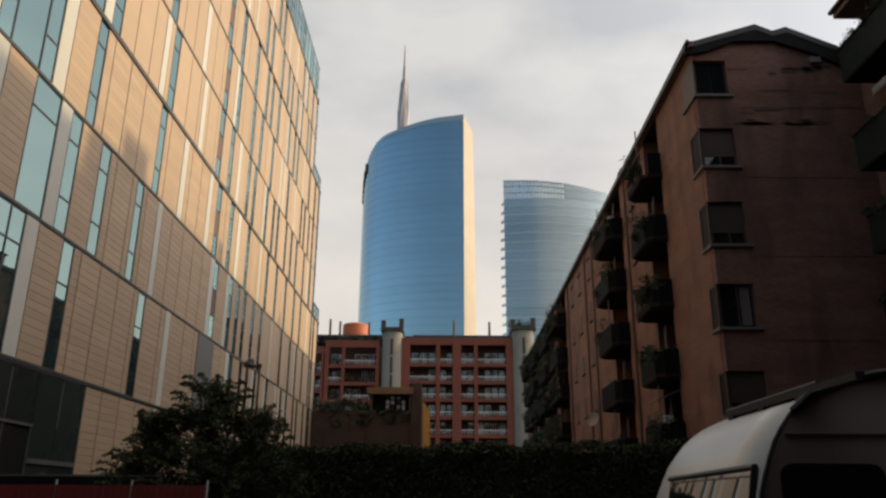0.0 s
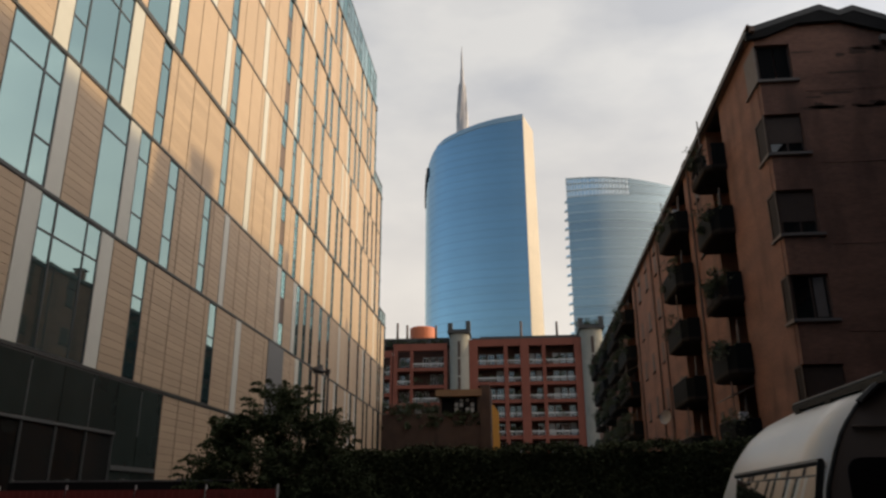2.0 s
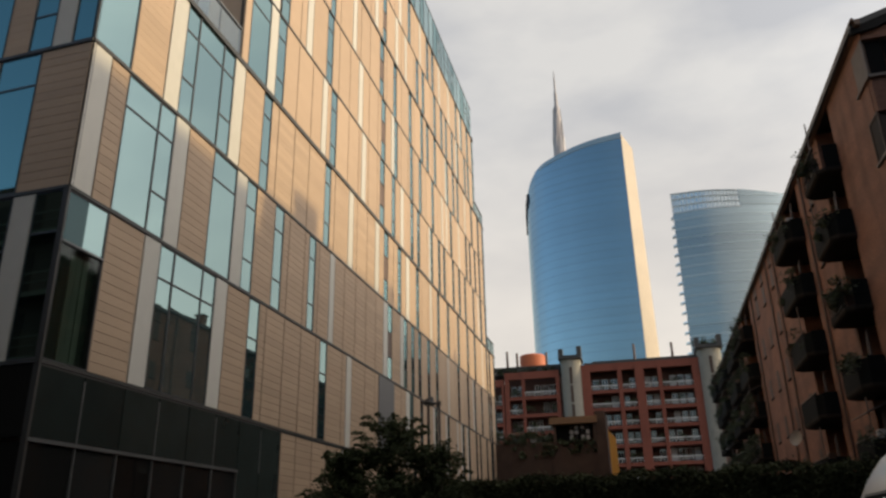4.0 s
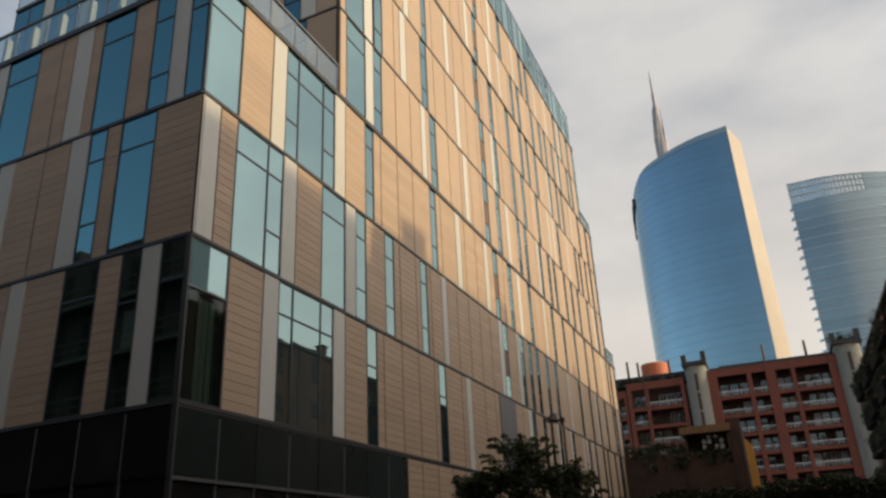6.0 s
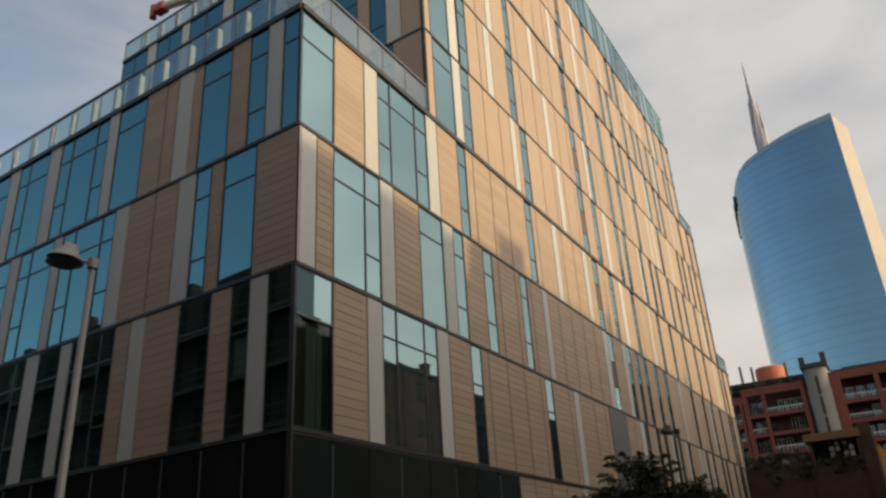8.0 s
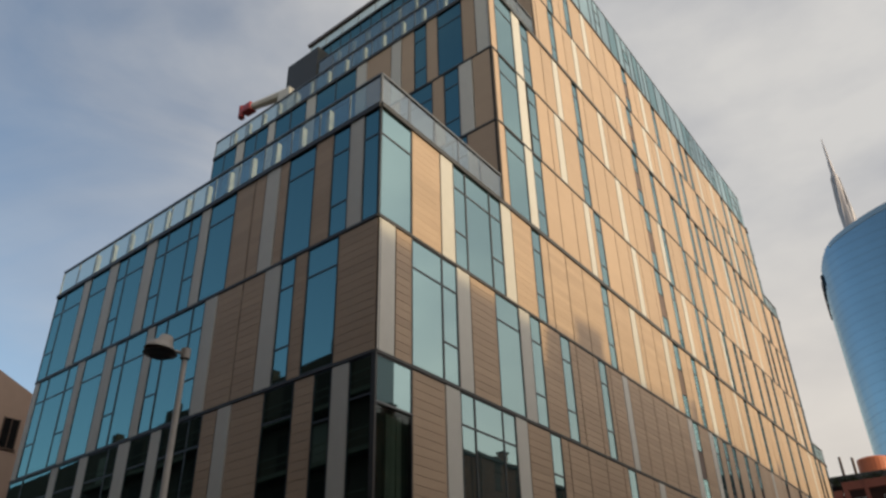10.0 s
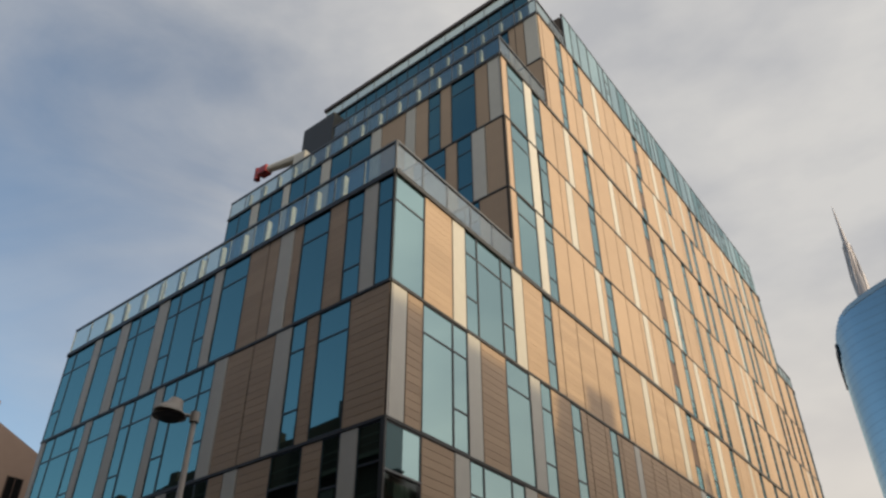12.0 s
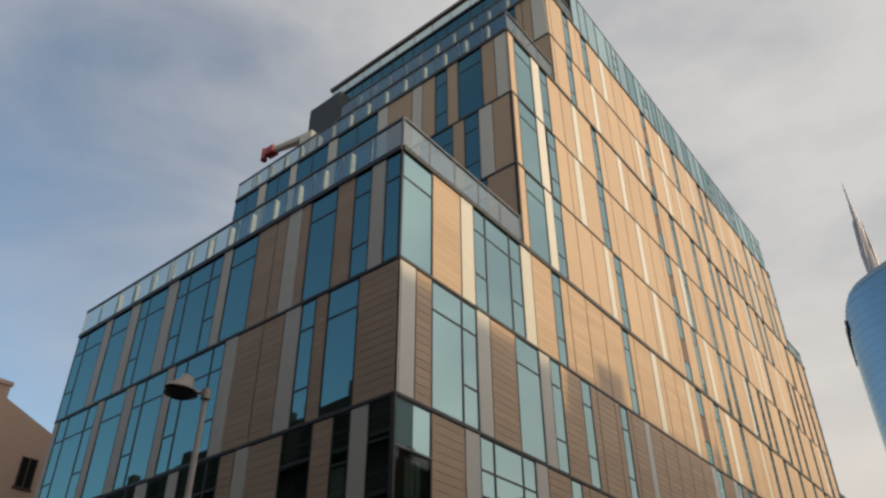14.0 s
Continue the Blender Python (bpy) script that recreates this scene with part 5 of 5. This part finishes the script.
prism(b, [(51.5, 299.4), (66, 303.7), (79.5, 311), (70, 330), (54, 320)], 122, 127.5)
part("roof_storey", b, TOWER2_LINE, tower2)

# ---- red apartment building across the end ----
RED_WALL = material("brick_red_wall", (0.205, 0.058, 0.035), 0.85, vary=0.14, grain=2, bump=0.2, stain=0.35)
# the loggias' depth shade is put into this darker red
RED_SHADED = material("shaded_loggia_wall", (0.07, 0.032, 0.023), 0.9, vary=0.15)
CONCRETE = material("pale_concrete_shaft", (0.29, 0.265, 0.22), 0.85, vary=0.1, grain=1.5, stain=0.35)
WHITE_FRAME = material("white_window_frame", (0.5, 0.48, 0.45), 0.5, vary=0.06)
ORANGE = material("orange_tank_paint", (0.55, 0.14, 0.05), 0.6, vary=0.1)
ROOM = coated_glass("far_room_glass", (0.02, 0.02, 0.02), (0.8, 0.85, 0.9), 0.12)
YR = 130.0
red = thing("apartment_building", "brick-red apartment building with loggias and pale round shafts", "building", (-4, 136, 0))


def red_part(xa, xb, bays, roof_z, first_row, windows_only=False):
    """One stretch of the red front: piers, spandrels, loggias."""
    edges = [xa] + [e for q in bays for e in q] + [xb]
    for a, c in zip(edges[::2], edges[1::2]):
        b = bmesh.new()
        block(b, a, c, YR, YR + 0.9, 0, roof_z)
        part("pier", b, RED_WALL, red)
    b = bmesh.new()
    block(b, xa, xb, YR + 0.1, YR + 0.85, roof_z - 1.2, roof_z)
    part("parapet", b, RED_WALL, red)
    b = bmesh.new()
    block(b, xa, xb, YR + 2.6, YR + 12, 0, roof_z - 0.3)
    part("wall", b, RED_SHADED, red)
    rnd = random.Random(int(xa * 10))
    z = first_row
    while z > 0:
        b = bmesh.new()
        block(b, xa, xb, YR + 0.12, YR + 2.6, z - 0.55, z)
        part("spandrel", b, RED_WALL, red)
        for a, c in bays:
            k = max(1, round((c - a) / 1.3))
            win = new("window", None)
            win.parent = red
            f = bmesh.new()
            use = [j for j in range(k) if rnd.random() < 0.75] or [0]
            for j in use:
                u0, u1 = a + (c - a) * (j + 0.14) / k, a + (c - a) * (j + 0.86) / k
                for q in (u0, (u0 + u1) / 2, u1):
                    block(f, q - 0.05, q + 0.05, YR + 2.46, YR + 2.56, z + 0.1, z + 2.15)
                for q in (z + 0.1, z + 2.1):
                    block(f, u0, u1, YR + 2.46, YR + 2.56, q, q + 0.1)
                g = bmesh.new()
                block(g, u0, u1, YR + 2.52, YR + 2.59, z + 0.1, z + 2.15)
                part("pane", g, CURTAIN if rnd.random() < 0.12 else ROOM, win)
            fr = new("window_frame", mesh_of("window_frame", f, WHITE_FRAME))
            fr.parent = win
            tagged(fr, kind="stuff")
            if not windows_only or rnd.random() < 0.6:
                r = bmesh.new()
                block(r, a, c, YR + 0.18, YR + 0.24, z + 0.6, z + 0.8)
                block(r, a, c, YR + 0.18, YR + 0.24, z + 0.3, z + 0.34)
                n = max(2, round((c - a) / 0.55))
                for j in range(n + 1):
                    q = a + (c - a) * j / n
                    block(r, q - 0.025, q + 0.025, YR + 0.19, YR + 0.23, z, z + 0.62)
                tagged(part("railing", r, WHITE_FRAME, red), kind="stuff")
            if rnd.random() < 0.75:
                spots = []
                for j in range(rnd.randint(2, 6)):
                    spots += clump_spots(rnd, (rnd.uniform(a, c), YR + 0.5, z + rnd.uniform(0.4, 1.4)), rnd.uniform(0.3, 0.75), 34)
                p = new("foliage", leaf_mesh("foliage", spots, 0.16, POT_PLANT, rnd))
                p.parent = red
        z -= 2.97


def px(x):
    return -18.18 + (x - 600) * 0.09746


red_part(px(711), px(908), [(px(726), px(772)), (px(779), px(801)), (px(816), px(839)), (px(845), px(895))], 28.6, 24.2)
red_part(px(576), px(672), [(px(583), px(606)), (px(611), px(666))], 28.1, 23.9, True)
red_part(px(540), px(574), [(px(549), px(570))], 27.0, 22.6)
for a, c, top in ((677, 711, 29.6), (907, 945, 29.9)):
    m = new("stair_shaft", None)
    m.parent = red
    b = bmesh.new()
    xa, xc = px(a), px(c)
    r = (xc - xa) / 2
    prism(b, [(xa, YR + 4)] + [(xa + r - r * math.cos(k * math.pi / 12), YR + 0.3 - 1.3 * math.sin(k * math.pi / 12)) for k in range(13)] + [(xc, YR + 4)], 0, top)
    part("shaft_wall", b, CONCRETE, m)
    for k in range(3):
        s = bmesh.new()
        block(s, (xa + xc) / 2 - 0.22, (xa + xc) / 2 + 0.22, YR - 1.06, YR - 0.98, top - 4.2 - k * 3.1, top - 1.4 - k * 3.1)
        part("slit_window", s, SHUTTER, m)
    s = bmesh.new()
    block(s, xa - 0.3, xc + 0.3, YR - 1.3, YR + 4, top, top + 0.35)
    block(s, xa - 0.3, xa + 0.5, YR - 0.6, YR + 1, top + 0.35, top + 1.9)
    block(s, xc - 0.5, xc + 0.3, YR - 0.6, YR + 1, top + 0.35, top + 2.2)
    block(s, xa + 0.5, xc - 0.5, YR, YR + 1, top + 0.35, top + 0.9)
    part("vent_head", s, ROOF, m)
b = bmesh.new()
block(b, px(540), px(674), YR + 2.0, YR + 9, 28.1, 29.5)
block(b, px(716), px(908), YR + 0.6, YR + 9, 28.6, 29.0)
block(b, px(730), px(912), YR + 3, YR + 9, 29.0, 29.7)
part("roof", b, ROOF, red, "dark flat roof edge")
for x, h in ((579, 2.8), (597, 2.4), (650, 2.2), (804, 2.6), (868, 2.4)):
    b = bmesh.new()
    tube(b, [(px(x), YR + 2.5, 28.6), (px(x), YR + 2.5, 29.6 + h)], [0.22, 0.2], 8)
    part("flue", b, PIPE, red)
b = bmesh.new()
tube(b, [(px(622), YR + 5, 29), (px(622), YR + 5, 31.7), (px(622), YR + 5, 31.9)], [2.3, 2.3, 2.15], 24)
part("water_tank", b, ORANGE, red, "orange round roof tank")
rnd = random.Random(77)
spots = []
for j in range(60):
    spots += clump_spots(rnd, (px(rnd.uniform(560, 672)), YR + 2.2, rnd.uniform(28.2, 29.2)), 0.5, 40)
for j in range(18):
    spots += clump_spots(rnd, (px(rnd.uniform(905, 950)), YR + 3, rnd.uniform(30.5, 32.3)), 0.7, 50)
p = new("roof_foliage", leaf_mesh("roof_foliage", spots, 0.2, POT_PLANT, rnd))
p.parent = red

# ---- low brown buildings in the middle distance ----
BROWN = material("brown_plaster_wall", (0.066, 0.038, 0.027), 0.9, vary=0.35, grain=0.9, bump=0.3, stain=0.9)
OCHRE = material("ochre_canopy", (0.19, 0.105, 0.052), 0.7, vary=0.15)
YELLOW = material("yellow_hoarding", (0.62, 0.30, 0.05), 0.6, vary=0.12)
lowb = thing("low_building", "low dark brown building with a planted roof terrace", "building", (-6.5, 72, 0))
b = bmesh.new()
block(b, -12.5, -2.1, 70, 78, 0, 9.4)
part("wall", b, BROWN, lowb)
# near-black box in place of the unlit terrace recess
b = bmesh.new()
block(b, -6.7, -2.2, 70.5, 76, 9.3, 10.88)
part("terrace_room", b, SHADE, lowb)
for k in range(4):
    for lo, hi in ((9.55, 9.95), (10.05, 10.4), (10.5, 10.75)):
        g = bmesh.new()
        x = -5.3 + k * 0.44 + (0.12 if k > 1 else 0)
        block(g, x, x + 0.3, 70.4, 70.47, lo, hi)
        part("pane", g, CURTAIN if (k + int(lo * 10)) % 3 else ROOM, lowb)
b = bmesh.new()
block(b, -7.0, -2.8, 69.6, 76, 10.9, 11.5)
part("canopy", b, OCHRE, lowb, "ochre canopy over the terrace room")
for x in (-6.6, -3.1):
    b = bmesh.new()
    block(b, x - 0.1, x + 0.1, 69.9, 70.1, 9.1, 10.95)
    part("canopy_post", b, SHUTTER, lowb)
b = bmesh.new()
prism(b, [(-2.95, 69.8), (-2.05, 69.8), (-2.05, 76), (-2.95, 76)], 0, 11.9)
part("end_wall", b, BROWN, lowb)
b = bmesh.new()
box_into(b, [(-1.86, 69.5, 3), (-1.2, 69.5, 3), (-1.2, 69.9, 3), (-1.86, 69.9, 3), (-1.9, 69.5, 10.2), (-1.3, 69.5, 9.4), (-1.3, 69.9, 9.4), (-1.9, 69.9, 10.2)])
part("hoarding", b, YELLOW, lowb, "bright yellow-orange hoarding strip")
spots = []
for j in range(130):
    spots += clump_spots(rnd, (rnd.uniform(-12.4, -6.4), rnd.uniform(69.75, 71.5), rnd.uniform(8.2, 10.3)), rnd.uniform(0.2, 0.45), 50)
for j in range(24):
    spots += clump_spots(rnd, (rnd.uniform(-6.4, -3.0), rnd.uniform(69.75, 70.2), rnd.uniform(8.3, 9.5)), rnd.uniform(0.2, 0.4), 45)
p = new("terrace_foliage", leaf_mesh("terrace_foliage", spots, 0.12, POT_PLANT, rnd))
p.parent = lowb

# ---- plain beige house beyond the south side ----
BEIGE = material("beige_render_wall", (0.36, 0.25, 0.19), 0.85, vary=0.06, grain=2, bump=0.1)
house = thing("house", "plain beige rendered house with a sloping roof", "house", (-48, 22, 0))
HX = -46.0
b = bmesh.new()
v = [b.verts.new(c) for c in ((HX, 14.5, 0), (HX, 26, 0), (HX, 26, 16.2), (HX, 21.5, 17.95), (HX, 14.5, 20.8), (HX - 12, 14.5, 0), (HX - 12, 26, 0), (HX - 12, 26, 16.2), (HX - 12, 21.5, 17.95), (HX - 12, 14.5, 20.8))]
for f in ((0, 1, 2, 3, 4), (9, 8, 7, 6, 5), (0, 5, 6, 1), (1, 6, 7, 2), (2, 7, 8, 3), (3, 8, 9, 4), (4, 9, 5, 0)):
    b.faces.new([v[i] for i in f])
part("wall", b, BEIGE, house)
b = bmesh.new()
block(b, HX - 0.9, HX - 0.1, 17.2, 18.05, 18.0, 20.15)
block(b, HX - 1.0, HX - 0.02, 17.1, 18.15, 20.15, 20.4)
part("chimney", b, BEIGE, house)
w = new("window", None)
w.parent = house
b = bmesh.new()
block(b, HX - 0.02, HX + 0.03, 19.9, 20.8, 14.65, 16.38)
part("pane", b, DARK_GLASS, w)
b = bmesh.new()
for y in (19.86, 20.32, 20.78):
    block(b, HX, HX + 0.07, y, y + 0.06, 14.65, 16.4)
block(b, HX, HX + 0.1, 19.8, 20.9, 14.55, 14.65)
part("window_frame", b, SHUTTER, w)

# ---- camper van, seen from behind ----
VAN_WHITE = material("pale_van_paint", (0.66, 0.60, 0.53), 0.26, 0.0, vary=0.05, grain=1.5, stain=0.12)
# shade on the van's rear is put into this brown
VAN_REAR_SHADED = material("shaded_van_rear", (0.10, 0.073, 0.06), 0.55, spec=0.25, vary=0.1, grain=1.5, stain=0.3)
RUBBER = material("black_rubber", (0.012, 0.012, 0.012), 0.6, vary=0.1)
VAN_GLASS = coated_glass("van_window_glass", (0.01, 0.012, 0.013), (0.9, 0.95, 1.0), 0.55)
VAN_DARK_GLASS = coated_glass("tinted_rear_glass", (0.006, 0.006, 0.007), (0.5, 0.5, 0.5), 0.06)
AWNING = material("dull_awning_cover", (0.085, 0.075, 0.068), 0.7, vary=0.15)
SEAL = material("black_seal_strip", (0.01, 0.01, 0.01), 0.5, vary=0.1)
van = thing("camper_van", "pale camper van with its rear darkened for shade and a roof rack", "van", (3.41, 5.76, 0.32))
van.scale = (0.8, 0.8, 0.8)
HALF = [(-1.44, 0.05), (-1.45, 1.1), (-1.44, 1.5), (-1.41, 1.69), (-1.355, 1.85), (-1.295, 2.01), (-1.23, 2.15), (-1.16, 2.26), (-1.05, 2.40), (-0.90, 2.53), (-0.74, 2.61), (-0.52, 2.68), (-0.26, 2.745), (0, 2.78)]


def van_section(y, k=1.0, w=1.0, grow=0.0):
    """The van's outline across, lower and narrower towards the nose."""
    half = [((x - grow * (x < 0)) * w, 1.5 + (z - 1.5) * k if z > 1.5 else z) for x, z in HALF]
    return [(x, y, z) for x, z in half] + [(-x, y, z) for x, z in half[-2::-1]]


def loft(name, sections, mat, label=""):
    """A skin through closed sections of equal count."""
    b = bmesh.new()
    rings = [[b.verts.new(p) for p in s] for s in sections]
    n = len(rings[0])
    for p, q in zip(rings, rings[1:]):
        for k in range(n):
            b.faces.new((p[k], p[(k + 1) % n], q[(k + 1) % n], q[k]))
    b.faces.new(rings[0][::-1])
    b.faces.new(rings[-1])
    bmesh.ops.recalc_face_normals(b, faces=b.faces)
    return smooth(part(name, b, mat, van, label))


STEPS = ((0.03, 1.0, 1.0), (0.9, 1.0, 1.0), (1.9, 0.995, 1.0), (2.6, 0.99, 1.0), (3.05, 0.97, 0.996), (3.4, 0.93, 0.987), (3.64, 0.86, 0.975), (3.82, 0.75, 0.96), (3.94, 0.57, 0.945), (4.01, 0.3, 0.93), (4.25, -0.5, 0.9))
loft("body", [van_section(*s) for s in STEPS], VAN_WHITE, "pale glossy bodywork with a rounded roof")
b = bmesh.new()
block(b, -1.22, 1.22, 3.75, 4.95, 0.05, 1.05)
bmesh.ops.bevel(b, geom=b.edges[:], offset=0.12, segments=3, affect="EDGES", profile=0.5)
smooth(part("bonnet", b, VAN_WHITE, van))
rear = loft("rear_panel", [[(x * 0.985, y, 0.08 + (z - 0.05) * 0.99) for x, _, z in van_section(0)] for y in (-0.03, 0.05)], VAN_REAR_SHADED, "rear panel with its shade put into a dark brown colour")
b = bmesh.new()
tube(b, [(x, -0.012, z) for x, _, z in van_section(0)], [0.022] * (len(HALF) * 2 - 1), 6)
part("seam_strip", b, SEAL, van, "black rubber seam round the rear")
b = bmesh.new()
tube(b, [(x, -0.05, z + 0.025) for x, _, z in van_section(0)[8:19]], [0.03] * 11, 6)
part("gutter_rail", b, SEAL, van)
for x0, x1 in ((-1.23, -0.29), (-0.2, 0.2), (0.29, 1.23)):
    b = bmesh.new()
    block(b, x0, x1, -0.06, 0.0, 1.3, 1.95)
    bmesh.ops.bevel(b, geom=[e for e in b.edges if abs(e.verts[0].co.y - e.verts[1].co.y) > 0.02], offset=0.12, segments=4, affect="EDGES", profile=0.5)
    part("rear_window", b, VAN_DARK_GLASS, rear)
b = bmesh.new()
block(b, -1.14, 1.14, -0.055, 0.0, 2.20, 2.225)
bmesh.ops.bevel(b, geom=b.edges[:], offset=0.008, segments=1, affect="EDGES", profile=0.5)
part("moulding", b, VAN_REAR_SHADED, rear)
b = bmesh.new()
block(b, -1.4, 1.4, -0.14, 0.02, 0.06, 0.26)
bmesh.ops.bevel(b, geom=b.edges[:], offset=0.04, segments=2, affect="EDGES", profile=0.5)
part("bumper", b, RUBBER, van)
for x in (-1.3, 1.3):
    b = bmesh.new()
    block(b, x - 0.06, x + 0.06, -0.06, 0.0, 0.65, 1.0)
    part("tail_light", b, RED, van, "red tail light")
# long side window, leaning in with the wall, and its seal
b = bmesh.new()
box_into(b, [(-1.51, 0.16, 1.35), (-1.47, 2.95, 1.35), (-1.28, 2.95, 1.35), (-1.28, 0.16, 1.35), (-1.40, 0.16, 1.9), (-1.385, 2.92, 1.875), (-1.23, 2.92, 1.875), (-1.23, 0.16, 1.9)])
part("side_window", b, VAN_GLASS, van)
b = bmesh.new()
tube(b, [(-1.515, 0.12, 1.3), (-1.39, 0.12, 1.925), (-1.385, 1.8, 1.905), (-1.378, 2.95, 1.893)], [0.034] * 4, 6)
part("window_seal", b, SEAL, van)
# roof rack: two rails on feet
for x in (-0.83, 0.83):
    b = bmesh.new()
    block(b, x - 0.04, x + 0.04, -0.9, 2.15, 2.58, 2.645)
    part("rack_rail", b, SEAL, van, "dark roof rail")
    for y in (0.1, 1.0, 1.9):
        b = bmesh.new()
        block(b, x - 0.045, x + 0.045, y, y + 0.16, 2.50, 2.60)
        part("rack_foot", b, SEAL, van)
b = bmesh.new()
tube(b, [(-0.85, -0.2, 2.652), (-0.85, 2.12, 2.652)], [0.026, 0.026], 8)
part("awning_roll", b, AWNING, van, "dull grey rolled awning on the roof rail")
for x in (-1.27, 1.27):
    for y in (0.8, 3.9):
        b = bmesh.new()
        tube(b, [(x - 0.16, y, 0.02), (x + 0.16, y, 0.02)], [0.42, 0.42], 20)
        wh = part("wheel", b, RUBBER, van)
        b = bmesh.new()
        tube(b, [(x - 0.17, y, 0.02), (x + 0.17, y, 0.02)], [0.23, 0.23], 16)
        part("rim", b, STEEL, wh)

# ---- maintenance cradle on the office roof ----
cradle = thing("maintenance_cradle", "red maintenance cradle on a pale roof arm", "machine", (-31.3, 23.4, FLOORS[7]))
CR_RED = material("red_machine_paint", (0.35, 0.035, 0.03), 0.4, vary=0.15)
b = bmesh.new()
tube(b, [(2.9, 0.4, 4.75), (-0.2, 0, 4.9)], [0.34, 0.24], 8)
part("arm", b, PALE, cradle)
b = bmesh.new()
block(b, 2.2, 3.2, 0.0, 1.0, 0, 4.8)
part("base", b, PALE, cradle)
b = bmesh.new()
block(b, -0.9, -0.1, -0.3, 0.3, 4.6, 5.2)
bmesh.ops.bevel(b, geom=b.edges[:], offset=0.08, segments=2, affect="EDGES", profile=0.5)
part("winch", b, CR_RED, cradle)
b = bmesh.new()
tube(b, [(-1.2, 0, 4.5), (-1.2, 0, 5.4)], [0.22, 0.22], 10)
part("drum", b, CR_RED, cradle)

# ---- the nearest terracotta boards, one by one ----
b = bmesh.new()
block(b, 0, 1, -1, 0, 0, 1)
board_me = mesh_of("board", b, TERRACOTTA)
for face, a, c, lo, hi in near_boards:
    ob = new("board", board_me)
    ob.parent = office
    m = Matrix(((face.a.x, face.n.x, 0, 0), (face.a.y, face.n.y, 0, 0), (0, 0, 1, 0), (0, 0, 0, 1)))
    m = Matrix.Translation(face.at(a, lo, 0.018)) @ m @ Matrix.Diagonal((c - a, 0.13, hi - lo, 1))
    ob.matrix_basis = m
# things are laid out in world space: hand the parts of the big buildings back to their bases
for base in (office, brick, wing, back, tower, tower2, red, lowb, house):
    for ob in base.children:
        ob.matrix_parent_inverse = Matrix.Translation(base.location).inverted()
